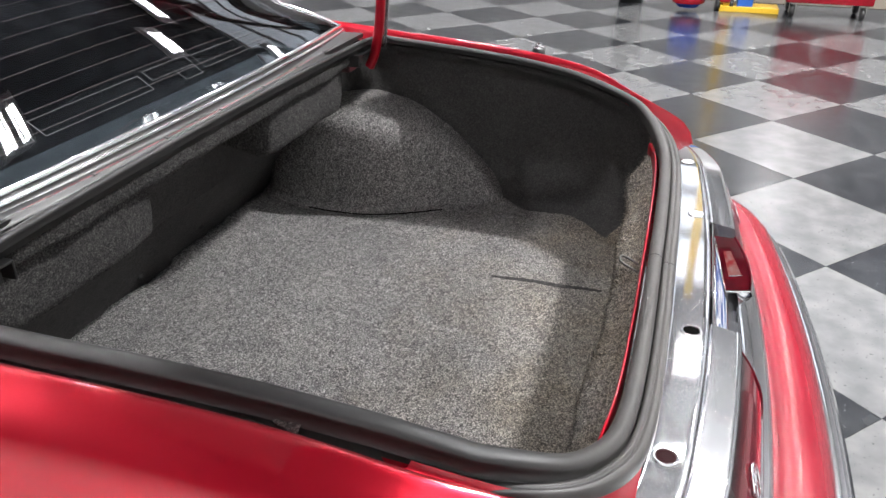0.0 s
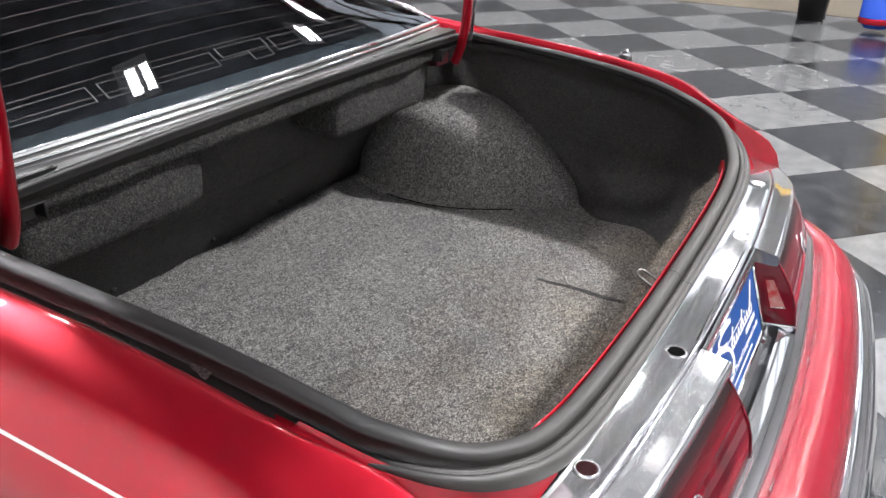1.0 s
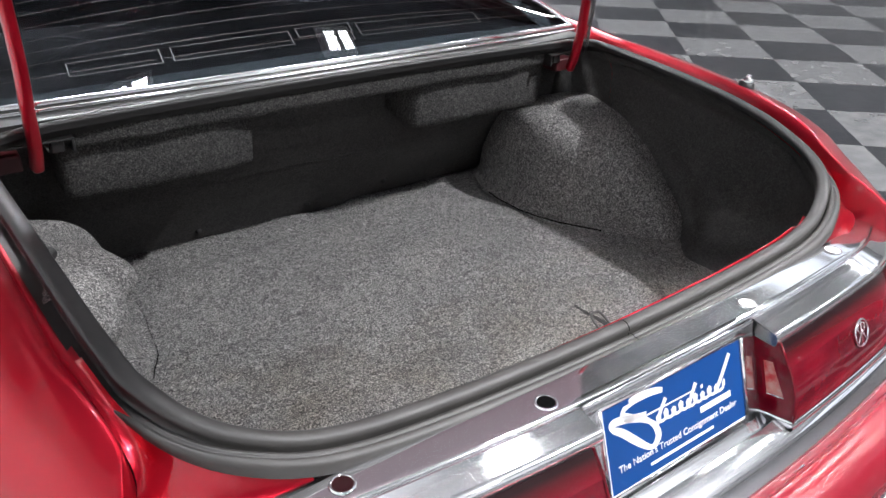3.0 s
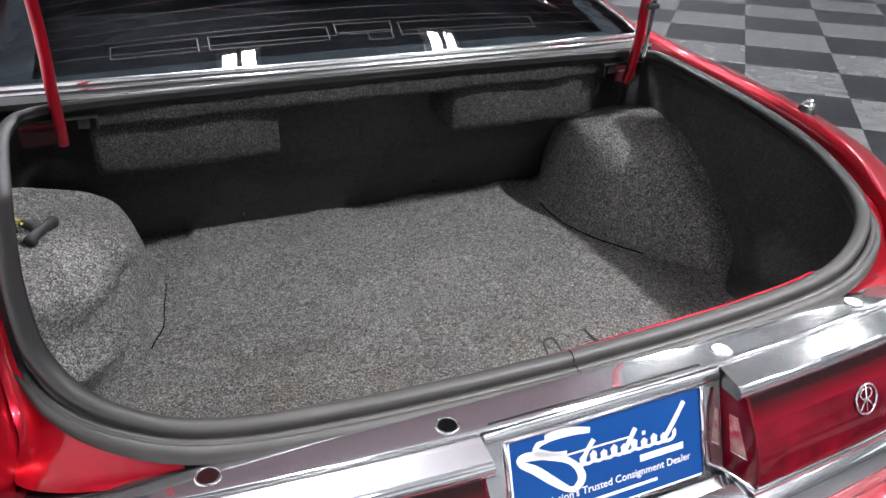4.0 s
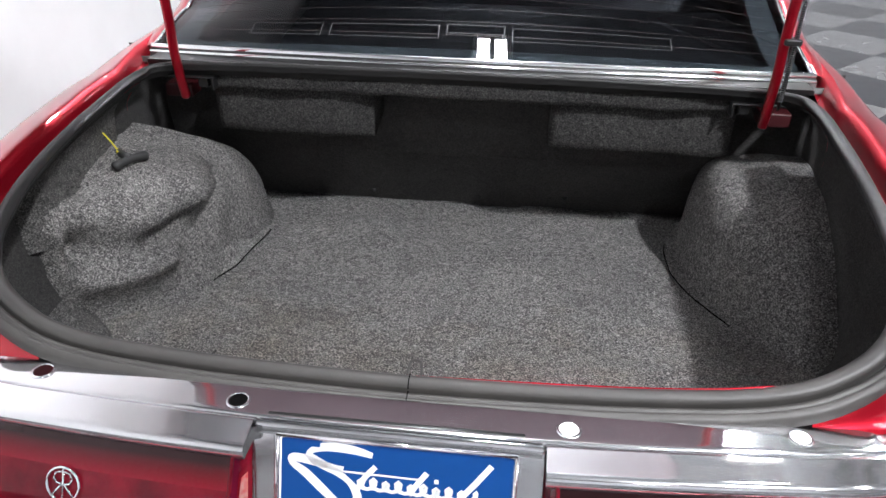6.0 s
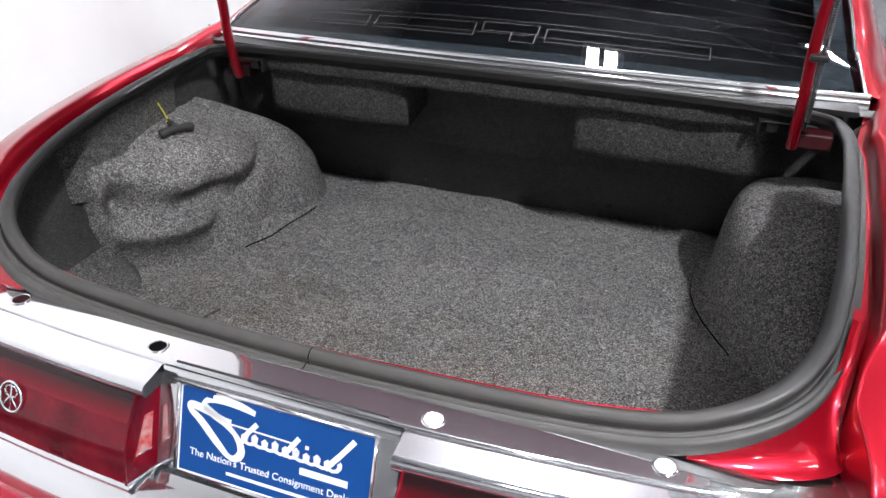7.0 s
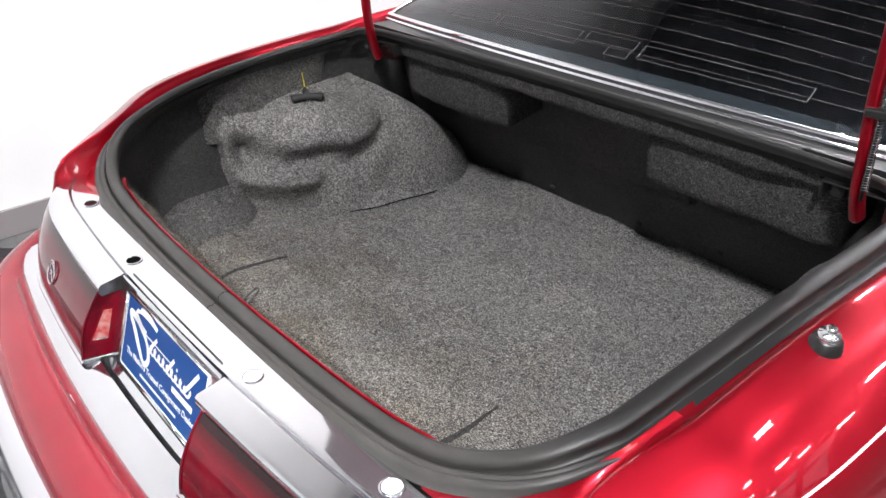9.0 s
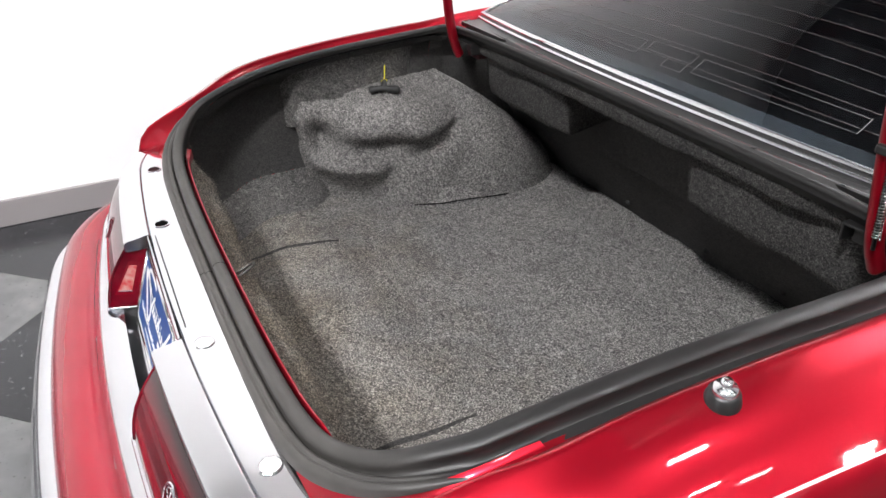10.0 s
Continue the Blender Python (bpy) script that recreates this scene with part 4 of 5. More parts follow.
def left_hump():
    foot = smooth_path([(x, y, 0) for x, y in HUMP_L], 3)
    rows = []
    for k, p in enumerate(foot):
        if p.x < -0.80:
            continue
        hub = Vector((-0.84, 0.60 + 0.50 * (p.y - 0.60), 0))
        way = (hub - p).normalized()
        shelf = blend((0.80 - p.y) / 0.15)
        fall = curve_of(p.y, [(0.34, 1.0), (0.84, 1.0), (0.92, 0.86), (1.0, 0.62), (1.08, 0.35)])
        lobe = 0.015 * noise.noise(Vector((p.x * 15, p.y * 15, 5.2)))
        steep = lerp(1.0, 0.35, blend((0.46 - p.y) / 0.09))
        ledge = blend((0.60 - p.y) / 0.10)
        rear = blend((-0.640 - p.x) / 0.045)
        lip = blend((p.y - 0.425) / 0.10)
        pocket = math.exp(-((p.x + 0.625) ** 2 + (p.y - 0.405) ** 2) / 0.0011)
        row = []
        for j, (a, b) in enumerate(zip(LOW, DOME)):
            c = REAR_FACE[j]
            d, z = lerp(b[0], lerp(lerp(HOLLOW.get(j, a[0]), a[0], lip), c[0], rear), shelf), lerp(b[1], lerp(a[1], c[1], rear), shelf)
            if j < 8:
                d = lerp(lerp(b[0], max(-0.012, 0.007 * (j - 1)), shelf), d, max(rear, lerp(1.0, ledge, shelf))) + lobe * 0.6 * (j > 3)
            elif 8 <= j < 15:
                d += 1.5 * lobe * shelf + pocket * (0.026 if 8 < j < 12 else -0.016 if j > 12 else 0.0)
            z = 0.53 + (z - 0.53) * fall if z > 0.53 else z
            q = p + way * d * (steep if j > 13 else 1.0)
            z += 0.004 * noise.noise(Vector((q.x * 21, q.y * 21, z * 15))) * min(1, j / 4)
            if j > 11:
                z += shelf * (0.009 * noise.noise(Vector((q.x * 13 + 2.0, q.y * 13, 4.4))) - 0.014 * math.exp(-((q.x + 0.69) ** 2 + (q.y - 0.475) ** 2) / 0.0016) + 0.014 * math.exp(-((q.x + 0.645) ** 2 + (q.y - 0.425) ** 2) / 0.0012))
            row.append(Vector((max(q.x, -0.79), q.y, z)))
        rows.append(row)
    return put("wheel_housing", loft(rows), HOUSING_CARPET, car, "carpeted stepped wheel housing with a moulded shelf")


left_hump()
wall_rows = []
for i in range(COUNT):
    p, out = rim_frame(i)
    if p.x < -0.6 and 0.33 < p.y < 0.735:
        end = blend(min((p.y - 0.33) / 0.07, (0.735 - p.y) / 0.09))
        wall_rows.append([Vector((p.x + a - 0.055 * (1 - end) ** 2 * min(1.0, k / 2) + 0.004 * noise.noise(Vector((p.y * 14, b * 40, 2))), p.y, p.z + b)) for k, (a, b) in enumerate(((0.019, -0.012), (0.004, -0.030), (-0.008, -0.055), (-0.014, -0.085), (-0.016, -0.13), (-0.014, -0.18)))])
put("side_carpet", loft(wall_rows), SIDE_CARPET, car, "grey carpet rising from the wheel housing to the seal")


def hump(side, height, label):
    gx, gy = 74, 130
    rows = []
    for j in range(gy + 1):
        y = lerp(0.33, 1.12, j / gy)
        rows.append([Vector((side * x, y, height(side * x, y))) for x in (lerp(0.44, 0.735, (i / gx) ** 1.15) for i in range(gx + 1))])
    return put("wheel_housing", loft(rows), HOUSING_CARPET, car, label)


hump(1, hump_right, "carpeted domed wheel housing")

def flap(poly, side, first, last):
    """The loose carpet edge that laps onto the floor round a wheel housing."""
    rows = []
    for k in range(first, last):
        a, b = Vector((*poly[k - 1], 0)), Vector((*poly[k + 1], 0))
        d = (b - a).normalized()
        out = Vector((-d.y, d.x, 0)) * (side if side > 0 else -1)
        if inside(poly[k][0] + out.x * 0.01, poly[k][1] + out.y * 0.01, poly) > 0:
            out = -out
        grow = blend(min(1.0, (k - first) / 5, (last - 1 - k) / 4))
        w = (0.028 if side > 0 else 0.020) * grow + 0.004 * noise.noise(Vector((k * 0.4, side, 0)))
        p = Vector((*poly[k], 0))
        rows.append([Vector((q.x, q.y, floor_z(q.x, q.y) + h * grow - 0.003 * (1 - grow))) for q, h in ((p - out * 0.014, 0.035), (p, 0.011), (p + out * w * 0.5, 0.0095), (p + out * w * 0.88, 0.0085), (p + out * w * 0.97, 0.006), (p + out * w, 0.002), (p + out * w, -0.004))])
    # Black strip on the floor in place of the flap edge's shadow.
    edge_shade = [[p + Vector((0, 0, 0.0058)) + (p - r[3]).normalized() * s for s in (-0.001, 0.0022)] for p, r in ((Vector(r[5]), r) for r in rows) if (0.56 if side > 0 else 0.60) < p.y < (0.93 if side > 0 else 0.86)]
    put("flap_shade", loft(edge_shade), VOID, car, "dark strip for the shade beside the carpet edge")
    return put("carpet_flap", loft(rows), CARPET, car, "loose carpet edge lapping onto the trunk floor")


flap(HUMP_R, 1, 14, 46)
flap(HUMP_L, -1, 27, 44)

# seat-back bulkhead, overhanging pads and the shelf edge above them
BXS = [lerp(-0.79, 0.79, k / 40) for k in range(41)]
put("bulkhead", loft([[Vector((x, y + 0.004 * noise.noise(Vector((x * 5, z * 7, 1))), z)) for y, z in ((1.128, 0.45), (1.115, 0.49), (1.095, 0.53), (1.05, 0.60), (1.0, 0.68), (0.985, 0.72), (0.97, 0.80), (0.955, 0.93))] for x in BXS]), FELT, car, "dark felt-covered bulkhead behind the seats")
put("centre_panel", loft([[Vector((x, y, z)) for y, z in ((1.005, 0.680), (0.990, 0.683), (0.986, 0.69), (0.963, 0.80), (0.947, 0.925))] for x in [lerp(-0.245, 0.20, k / 12) for k in range(13)]]), FELT, car, "dark felt-covered centre panel")


for cx, cy, cz in ((-0.258, 1.092, 0.535), (0.020, 1.092, 0.533), (0.242, 1.084, 0.550)):
    put("carpet_clip", lathe([(0.0, 0.005), (0.005, 0.0045), (0.0075, 0.002), (0.008, -0.004)], (cx, cy, cz), (0, -0.82, 0.57), 12), MATTE_BLACK, car, "small black push clip in the bulkhead carpet")


def pad(x0, x1, label):
    xs = [lerp(x0, x1, k / 24) for k in range(25)]
    rows = []
    for k, x in enumerate(xs):
        inset = 0.012 * (abs(2 * k / 24 - 1) ** 8)
        wav = 0.003 * noise.noise(Vector((x * 11, 0, 4)))
        rows.append([Vector((x, y + wav + inset, z + wav)) for y, z in ((1.0, 0.803), (0.90, 0.786), (0.856, 0.777), (0.842, 0.775), (0.834, 0.780), (0.829, 0.797), (0.824, 0.84), (0.822, 0.885), (0.835, 0.92), (0.9, 0.925))])
    v, f = loft(rows)
    n = len(rows[0])
    f += [tuple(range(n))[::-1], tuple(range(len(v) - n, len(v)))]
    return put("pad", (v, f), SHADED_CARPET, car, label)


pad(-0.545, -0.200, "carpeted pad hanging from the parcel shelf")
pad(0.178, 0.550, "carpeted pad hanging from the parcel shelf")
roll = [[Vector((x, y + 0.005 * noise.noise(Vector((x * 9, z * 9, 8))), z + 0.004 * noise.noise(Vector((x * 11, 3.0, 1))))) for y, z in ((0.95, 0.897), (0.87, 0.888), (0.828, 0.882), (0.809, 0.882), (0.800, 0.888), (0.797, 0.899), (0.796, 0.913), (0.797, 0.924), (0.805, 0.932))] for x in [lerp(-0.56, 0.56, k / 80) for k in range(81)]]
shelf_roll = napped(roll, 0.0022, 3)
pile(shelf_roll, 4000, 0.005, SHADED_CARPET, lambda p: p.y < 0.83)
put("shelf_edge", shelf_roll, SHADED_CARPET, car, "fuzzy carpet edge under the front seal")
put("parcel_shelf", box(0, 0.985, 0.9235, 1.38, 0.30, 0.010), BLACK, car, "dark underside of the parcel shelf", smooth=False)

# ---- window, cowl and roof ----
def window_edge(s):
    return lerp(0.700, 0.632, s)


def glass_point(u, s):
    """u from -1 to 1 across, s from 0 to 1 up the pane."""
    run = 0.62 * s
    x = u * window_edge(s)
    return Vector((x, 0.852 + run + 0.055 * u * u, 0.957 + run * 0.671 - 0.35 * run * run - 0.006 * math.exp(-run / 0.04) - (0.012 + 0.05 * min(1.0, s * 4)) * u * u))


pane = [[glass_point(lerp(-1, 1, i / 32), j / 24) for i in range(33)] for j in range(25)]
back_pane = [[p + Vector((0, 0.0021, -0.0034)) for p in reversed(r)] for r in pane]
window = put("rear_window", merge(loft(pane), loft(back_pane)), GLASS, car, "dark tinted rear window with heater lines")
window.visible_shadow = False


def glass_lines(s, u0, u1, width=0.00045):
    return loft([[glass_point(lerp(u0, u1, k / 24), s - width) + Vector((0, -0.0005, 0.0012)), glass_point(lerp(u0, u1, k / 24), s + width) + Vector((0, -0.0005, 0.0012))] for k in range(25)])


for k in range(11):
    put("heater_line", glass_lines(0.085 + k * 0.052, -0.93, 0.93), HEAT_LINE, window, "fine brown heater line")
for u0, u1, s0, s1 in ((-0.44, -0.10, 0.070, 0.118), (-0.075, 0.10, 0.092, 0.124), (0.125, 0.60, 0.070, 0.118), (0.02, 0.095, 0.060, 0.092), (-0.70, -0.47, 0.070, 0.118)):
    sides = [loft([[glass_point(u + du, lerp(s0, s1, k / 4)) + Vector((0, -0.0005, 0.0012)) for du in (-0.0009, 0.0009)] for k in range(5)]) for u in (u0, u1)]
    put("printed_line", merge(glass_lines(s0, u0, u1, 0.0005), glass_lines(s1, u0, u1, 0.0005), *sides), PRINT_LINE, window, "fine printed aerial line")


def swept(profile, points):
    """A trim strip: profile pairs are forward and up."""
    return loft([[Vector((p[0], p[1] + a, p[2] + b)) for a, b in profile] for p in points])


trim_pts = [(x, 0.852 + 0.055 * (x / 0.7) ** 2, 0.951 - 0.012 * (x / 0.7) ** 2) for x in (lerp(-0.712, 0.712, k / 30) for k in range(31))]
put("window_trim", swept([(0.004, 0.003), (0.0015, 0.0048), (-0.0015, 0.0046), (-0.0035, 0.0020), (-0.0040, -0.0030)], trim_pts), CHROME, window, "bright chrome lower window moulding")
put("moulding_groove", swept([(-0.0040, -0.0030), (-0.0050, -0.0090), (-0.0095, -0.0100)], trim_pts), BLACK, window, "black groove in the moulding")
put("lower_moulding", swept([(-0.0095, -0.0100), (-0.0099, -0.0070), (-0.0112, -0.0060), (-0.0126, -0.0068), (-0.0135, -0.0105)], trim_pts), CHROME, window, "narrow second chrome moulding")
put("cowl_gutter", swept([(-0.0135, -0.0105), (-0.0150, -0.019), (-0.022, -0.0215), (-0.030, -0.0215)], trim_pts), BLACK, car, "black gutter under the window")
cowl_pts = [(x * 1.02, y, z) for x, y, z in trim_pts]
put("cowl", swept([(-0.0255, -0.0235), (-0.0265, -0.0195), (-0.0285, -0.0180), (-0.0310, -0.0185), (-0.0325, -0.0215)], cowl_pts), RED, car, "red painted strip between seal and window")
put("cowl_lip", swept([(-0.0325, -0.0215), (-0.0335, -0.0160), (-0.0365, -0.0145), (-0.0395, -0.0165), (-0.0405, -0.0230), (-0.0440, -0.0250)], cowl_pts), RUBBER, car, "black rubber lip along the front of the opening")
for cx in (-0.47, -0.315, -0.155, 0.0, 0.155, 0.315, 0.47):
    put("seal_clip", box(cx, 0.852 + 0.055 * (cx / 0.714) ** 2 - 0.0368, 0.951 - 0.012 * (cx / 0.714) ** 2 - 0.0150, 0.007, 0.007, 0.0022), BLACK, car, "small black clip in the rubber lip", smooth=False, bevel=0.0006)
for side in (1, -1):
    edge = [glass_point(side, j / 16) for j in range(17)]
    put("side_trim", tube([p + Vector((side * 0.004, 0, 0.001)) for p in edge], 0.0035, 8), CHROME, window, "chrome side moulding")
    rows = []
    for j, p in enumerate(edge):
        s = j / 16
        rows.append([Vector((side * (abs(p.x) + a), p.y + b, p.z + c)) for a, b, c in ((0.004, 0.0, 0.002), (0.018, 0.0, 0.0), (0.045, 0.02, -0.012), (0.075, 0.03, -0.045 - 0.02 * s), (0.10, 0.03, -0.09 - 0.10 * s), (0.125, 0.03, -0.12 - 0.25 * s))])
    put("pillar", loft(rows), RED, car, "red painted roof pillar")
put("roof", loft([[Vector((x, y, z - 0.035 * (x / 0.6) ** 2)) for y, z in ((1.515, 1.318), (1.6, 1.35), (1.8, 1.375), (2.1, 1.38), (2.4, 1.37))] for x in [lerp(-0.62, 0.62, k / 16) for k in range(17)]]), RED, car, "red painted roof", thick=0.01)
under = [[glass_point(u, s) - Vector((0, -0.012, 0.02)) for u in (-0.99, -0.9, -0.5, 0, 0.5, 0.9, 0.99)] for s in (0.0, 0.03, 0.062)]
put("interior_trim", loft(under), TRIM_CLOTH, car, "grey interior trim inside the window's lower edge")
for side in (1, -1):
    put("interior_trim", loft([[glass_point(side * u, j / 12) - Vector((0, -0.012, 0.02)) for u in (0.99, 0.95, 0.90)] for j in range(13)]), TRIM_CLOTH, car, "grey interior trim beside the window")
# Black sheet: the cabin's darkness behind the glass is put into its colour.
put("cabin", loft([[Vector((x, y, z)) for y, z in ((0.93, 0.935), (1.25, 0.93), (1.45, 0.95), (1.55, 1.15), (1.62, 1.3))] for x in (-0.69, -0.3, 0.3, 0.69)]), BLACK, car, "black sheet standing in for the unlit cabin behind the window", smooth=False)


# ---- hinges and the lid ----
def hinge(side):
    path = smooth_path([(side * 0.586, 0.776, 0.872), (side * 0.585, 0.768, 0.888), (side * 0.584, 0.762, 0.902), (side * 0.583, 0.755, 0.925), (side * 0.582, 0.744, 0.98), (side * 0.579, 0.735, 1.05), (side * 0.580, 0.722, 1.14), (side * 0.585, 0.70, 1.26), (side * 0.585, 0.66, 1.42)], 5)
    rows = []
    for i, p in enumerate(path):
        d = (path[min(i + 1, len(path) - 1)] - path[max(i - 1, 0)]).normalized()
        a = d.cross(Vector((side * 0.3, 1, 0.05))).normalized()
        b = d.cross(a).normalized()
        rows.append([p + a * (0.0095 * math.copysign(abs(math.cos(t)) ** 0.7, math.cos(t))) + b * (0.0115 * math.copysign(abs(math.sin(t)) ** 0.7, math.sin(t))) for t in (2 * math.pi * k / 12 for k in range(12))])
    v, f = loft(rows, close_across=True)
    f += [tuple(range(12))[::-1], tuple(range(len(v) - 12, len(v)))]
    arm = put("hinge_arm", (v, f), RED, car, "curved red painted trunk hinge arm")
    put("bracket", merge(box(side * 0.575, 0.800, 0.9105, 0.105, 0.050, 0.004), box(side * 0.525, 0.800, 0.8985, 0.004, 0.050, 0.028), box(side * 0.548, 0.790, 0.8990, 0.020, 0.016, 0.020)), BLACK, arm, "dark hinge bracket", smooth=False, bevel=0.0015)
    put("mount", box(side * 0.630, 0.862, 0.862, 0.06, 0.05, 0.03), SHADED_RED, arm, "red hinge mount, darkened for the shade round it", smooth=False, bevel=0.004)
    if side > 0:
        turns = 62
        coil = []
        for k in range(turns * 8 + 1):
            t = k / (turns * 8)
            p = Vector((0.5955, 0.738, 0.930)).lerp(Vector((0.592, 0.712, 1.18)), t)
            a = 2 * math.pi * k / 8
            coil.append(p + Vector((0.0046 * math.cos(a), 0.0046 * math.sin(a), 0)))
        put("spring", tube(coil, 0.0012, 5), DARK_CHROME, arm, "fine dark coil spring round a cable")
        put("cable", tube([(0.5955, 0.738, 0.915), (0.592, 0.712, 1.20)], 0.0028, 8), BLACK, arm, "black cable inside the spring")
        put("clamp", box(0.589, 0.731, 1.045, 0.030, 0.030, 0.012), BLACK, arm, "black clamp band round arm and spring", smooth=False, bevel=0.003)


hinge(1)
hinge(-1)


def lid_point(u, t, w=0.0):
    """u across, t from the lower edge up, w out from the inner face."""
    y = lerp(0.80, 0.45, t) - w * 0.97 + 0.03 * math.sin(math.pi * t)
    z = lerp(1.205, 2.16, t) + w * -0.24 + 0.02 * u * u
    return Vector((u * lerp(0.655, 0.63, t), y, z))


lid = put("trunk_lid", loft([[lid_point(lerp(-1, 1, i / 20), j / 14) for i in range(21)] for j in range(15)]), LID_INNER, car, "raised red trunk lid", thick=-0.025)
put("outer_skin", loft([[lid_point(lerp(-1, 1, i / 20), j / 14, -0.03) for i in range(21)] for j in range(15)]), RED, lid, "glossy red outer skin")
ribs = []
for u in (-0.72, -0.25, 0.25, 0.72):
    ribs.append(loft([[lid_point(u + du, t / 10, w) for du, w in ((-0.07, 0.0), (-0.05, 0.018), (0.05, 0.018), (0.07, 0.0))] for t in range(0, 11)]))
put("lid_ribs", merge(*ribs), LID_INNER, lid, "pressed ribs on the lid's inner face")

# plain front half that closes the body ahead of the doors
front = []
for y, half_w, waist, edge in ((2.40, 0.795, 0.985, 0.42), (2.80, 0.80, 0.975, 0.42), (3.10, 0.80, 0.955, 0.42), (3.60, 0.78, 0.90, 0.42), (3.95, 0.74, 0.83, 0.42), (4.10, 0.66, 0.74, 0.45), (4.13, 0.60, 0.62, 0.48)):
    ring = []
    for k in range(17):
        a = lerp(-1, 1, k / 16)
        x = half_w * math.copysign(min(1.0, 1.35 * abs(a)), a)
        drop = max(0.0, abs(a) - 0.74) / 0.26
        ring.append(Vector((x - math.copysign(0.05 * (1 - drop) * (abs(a) > 0.6), a), y, lerp(waist - 0.03 * a * a, edge, drop ** 1.6))))
    front.append(ring)
put("front_body", loft(front), RED, car, "red painted front body and hood")
put("windscreen", loft([[Vector((x, y, z - 0.03 * (x / 0.6) ** 2)) for y, z in ((2.38, 1.365), (2.6, 1.20), (2.86, 0.99))] for x in [lerp(-0.66, 0.66, k / 10) for k in range(11)]]), GLASS, car, "sloping tinted windscreen")

# ---- road wheels ----
def wheel(side, y=0.86):
    w = put("wheel", lathe([(0.0, 0.06), (0.05, 0.065), (0.19, 0.05), (0.20, 0.085), (0.205, -0.09), (0.0, -0.09)], (side * 0.70, y, 0.33), (side, 0, 0), 28), STEEL, car, "steel road wheel")
    put("tyre", lathe([(0.20, -0.09), (0.25, -0.10), (0.31, -0.095), (0.328, -0.08), (0.33, 0.0), (0.328, 0.08), (0.31, 0.095), (0.25, 0.10), (0.20, 0.09)], (side * 0.70, y, 0.33), (side, 0, 0), 36), RUBBER, w, "black road tyre")


for side in (1, -1):
    wheel(side)
    wheel(side, 3.45)

# ---- small fittings ----
ant = put("antenna_nut", lathe([(0.0, 0.024), (0.005, 0.0235), (0.0062, 0.020), (0.0062, 0.017), (0.011, 0.016), (0.0125, 0.012), (0.0125, 0.010)], (0.713, 0.381, 0.907), (0.1, -0.05, 1)), CHROME, car, "chrome antenna nut on a black collar")
put("collar", lathe([(0.0125, 0.010), (0.0155, 0.008), (0.0185, -0.004)], (0.713, 0.381, 0.907), (0.1, -0.05, 1)), BLACK, ant, "black rubber collar")
th = put("pull_handle", tube(smooth_path([(-0.645, 0.552, 0.795), (-0.638, 0.562, 0.8), (-0.626, 0.585, 0.802), (-0.616, 0.607, 0.80), (-0.611, 0.619, 0.796)], 4), [0.006, 0.0095, 0.0108, 0.0102, 0.009, 0.0082, 0.0078, 0.0078, 0.0078, 0.008, 0.0084, 0.009, 0.0098, 0.0106, 0.0104, 0.009, 0.0055], 10), MATTE_BLACK, car, "black plastic pull handle on a yellow cord")
put("stem", tube([(-0.628, 0.584, 0.802), (-0.640, 0.589, 0.806), (-0.655, 0.596, 0.812)], [0.0105, 0.0085, 0.0065], 10), MATTE_BLACK, th)
put("cord", tube([(-0.654, 0.596, 0.812), (-0.672, 0.605, 0.828), (-0.696, 0.616, 0.846), (-0.71, 0.62, 0.858)], 0.0016, 6), YELLOW, th, "yellow cord")
put("knot", tube([(-0.652, 0.588, 0.812), (-0.655, 0.596, 0.816), (-0.656, 0.604, 0.812)], 0.0028, 6), YELLOW, th, "yellow tie")
put("latch_loop", tube(smooth_path([(0.010, 0.066, 0.742), (0.009, 0.086, 0.752), (0.005, 0.094, 0.755), (-0.005, 0.095, 0.753), (-0.008, 0.088, 0.748), (-0.009, 0.066, 0.738)], 5), 0.0020, 8), DULL_STEEL, car, "steel latch striker loop")
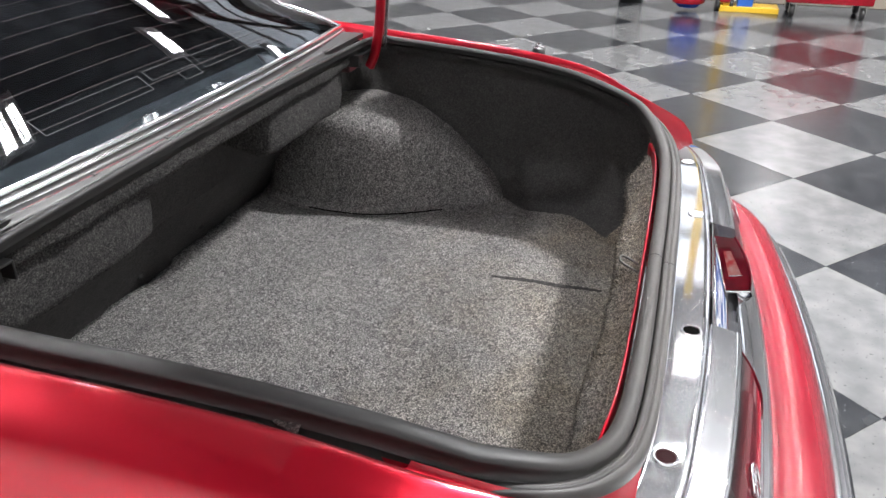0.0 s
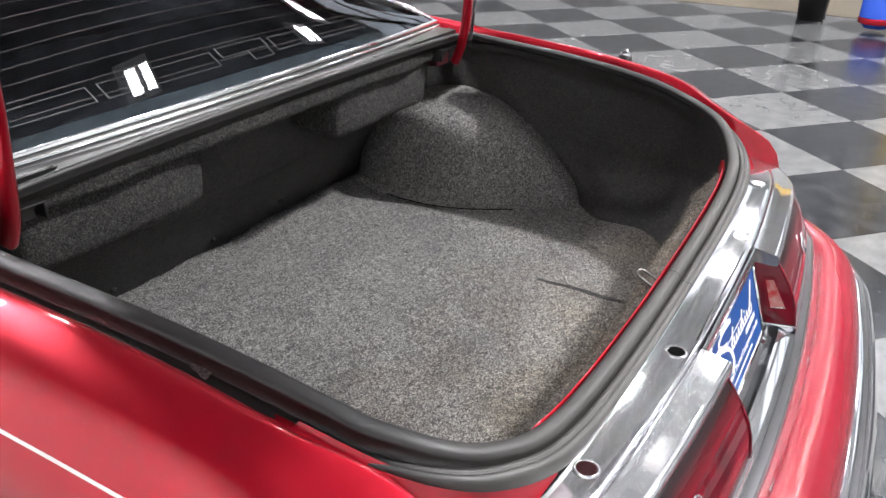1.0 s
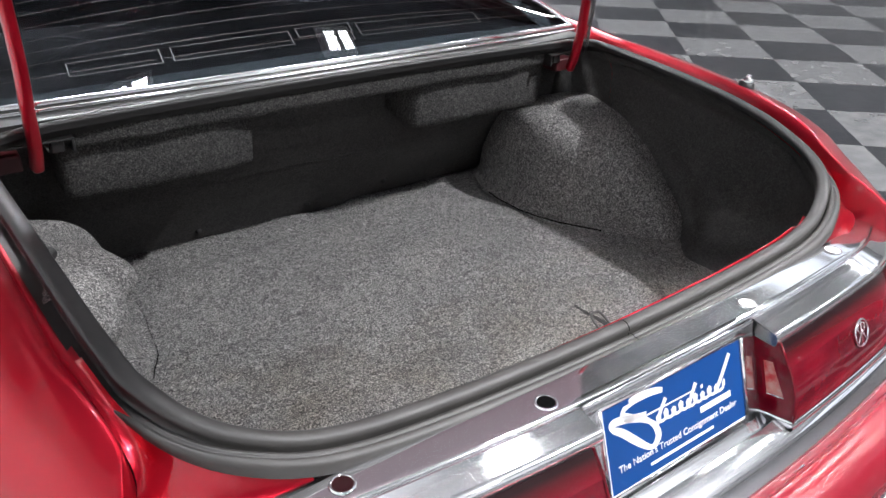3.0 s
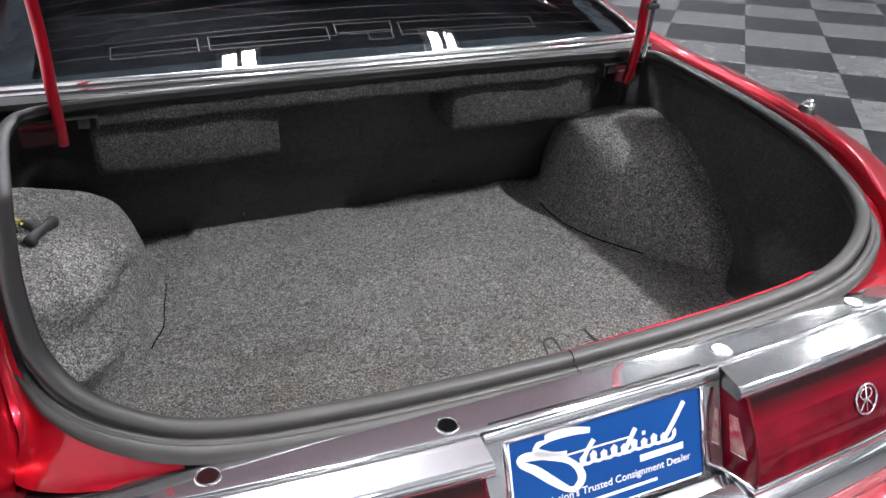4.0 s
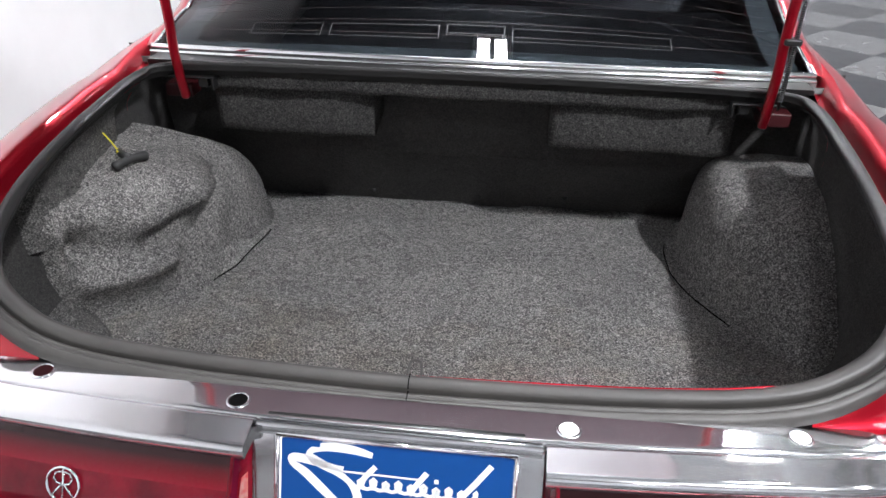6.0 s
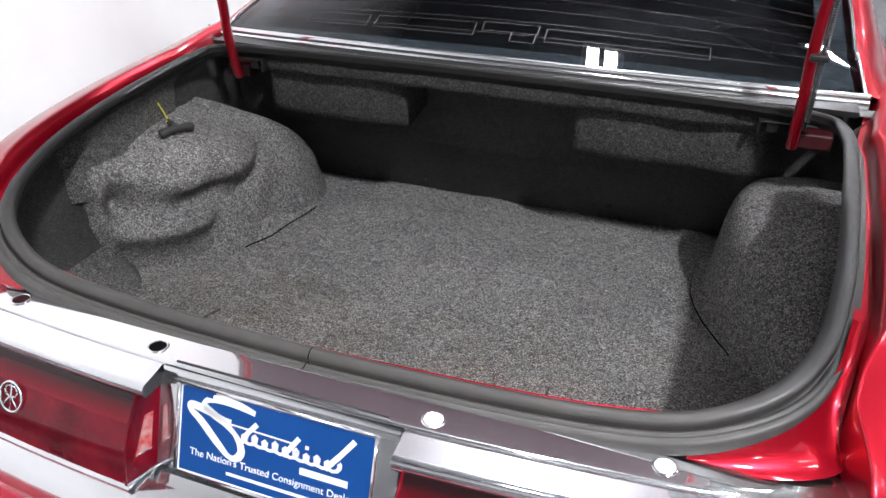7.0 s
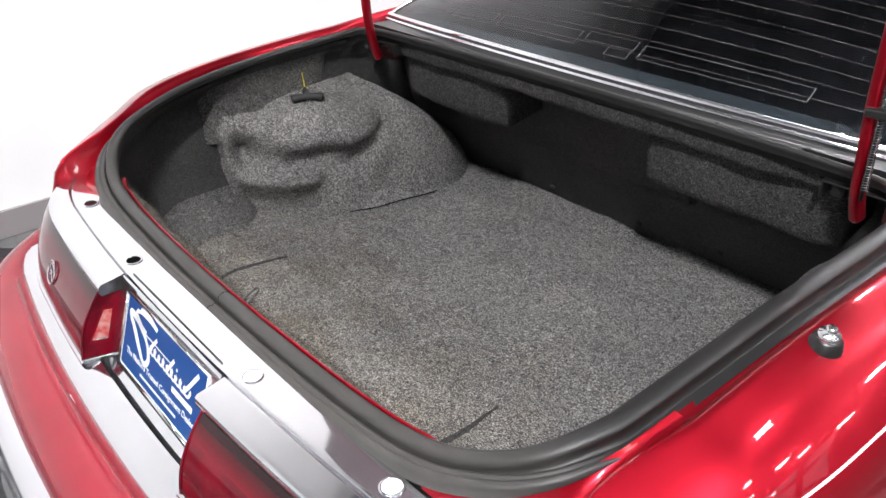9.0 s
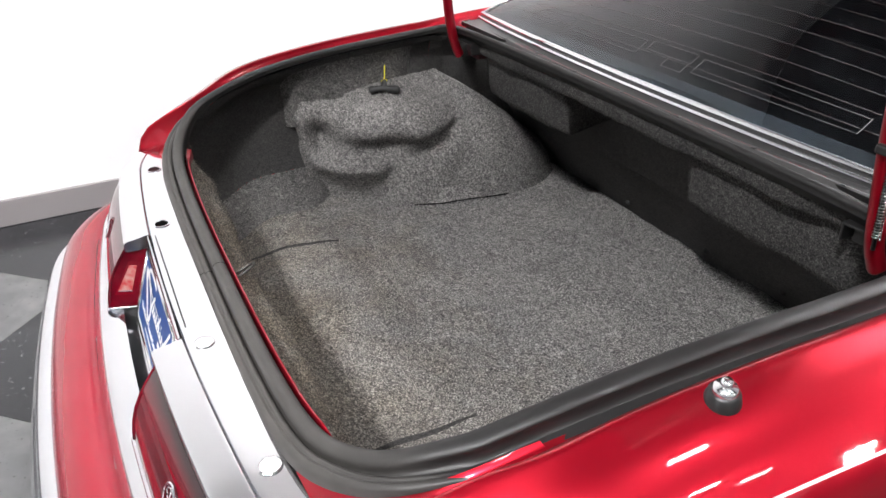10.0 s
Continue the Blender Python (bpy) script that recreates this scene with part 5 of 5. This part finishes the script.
for sx, y0, y1, bend in ((0.262, 0.135, 0.372, 0.004), (-0.405, 0.16, 0.365, -0.02)):
    rows = []
    for k in range(13):
        y = lerp(y0, y1, k / 12)
        x = sx + bend * math.sin(math.pi * k / 12) + 0.002 * math.sin(k)
        w = 0.0032 * math.sin(math.pi * (k + 0.6) / 13.2)
        rows.append([Vector((x + a * w, y, floor_z(x, y) + h)) for a, h in ((-3.0, 0.000), (-1.0, 0.0045), (-0.7, 0.004), (0.2, 0.0012), (1.2, 0.001))])
    put("carpet_slit", loft(rows), LINER, carpet, "dark slit in the carpet")
hook = put("tie_down", box(0.008, 0.115, 0.533, 0.03, 0.02, 0.006), BLACK, car, "small black tie-down with a bright ring", smooth=False, bevel=0.002)
put("ring", tube([(0.008 + 0.011 * math.cos(a), 0.122, 0.542 + 0.009 * math.sin(a)) for a in (2 * math.pi * k / 14 for k in range(15))], 0.0016, 6, False), CHROME, hook, "bright ring")
joint = along_rim(lambda i: [(u, v + 0.0006) for u, v in seal_profile(i)], [COUNT - 1, 0, 1])
put("seal_joint", loft([[lerp(a, b, s) for a, b in zip(joint[0], joint[2])] for s in (0.47, 0.53)]), VOID, car, "butt joint of the rubber seal")

# ---- floor tiles ----
tile_box = box(0, 0, -0.004, TILE - 0.0016, TILE - 0.0016, 0.008)
tile_meshes = [mesh_of("tile", *tile_box, m, False) for m in (TILE_LIGHT, TILE_DARK)]
ax, ay = Vector((math.cos(TILE_TURN), math.sin(TILE_TURN), 0)) * TILE, Vector((-math.sin(TILE_TURN), math.cos(TILE_TURN), 0)) * TILE
near, far = [], []
for i in range(-26, 27):
    for j in range(-26, 27):
        p = Vector((TILE_X, TILE_Y, 0)) + ax * (i + 0.5) + ay * (j + 0.5)
        if -2.4 < p.x < 11 and -7.3 < p.y < 9.7:
            ((near if (p - Vector((2.6, 0.6, 0))).length < 4.6 and p.x > -2.0 else far).append((p, (i + j + 1) % 2)))
for p, dark in near:
    ob = new("tile", tile_meshes[dark])
    ob.parent = floor
    ob.location = p
    ob.rotation_euler = (0, 0, TILE_TURN)
turn3 = Matrix.Rotation(TILE_TURN, 3, "Z")
for dark in (0, 1):
    rest = merge(*[box(p.x, p.y, -0.004, TILE - 0.0016, TILE - 0.0016, 0.008, turn3) for p, d in far if d == dark])
    tagged(put("tile_field", rest, (TILE_LIGHT, TILE_DARK)[dark], floor, smooth=False), kind="stuff")
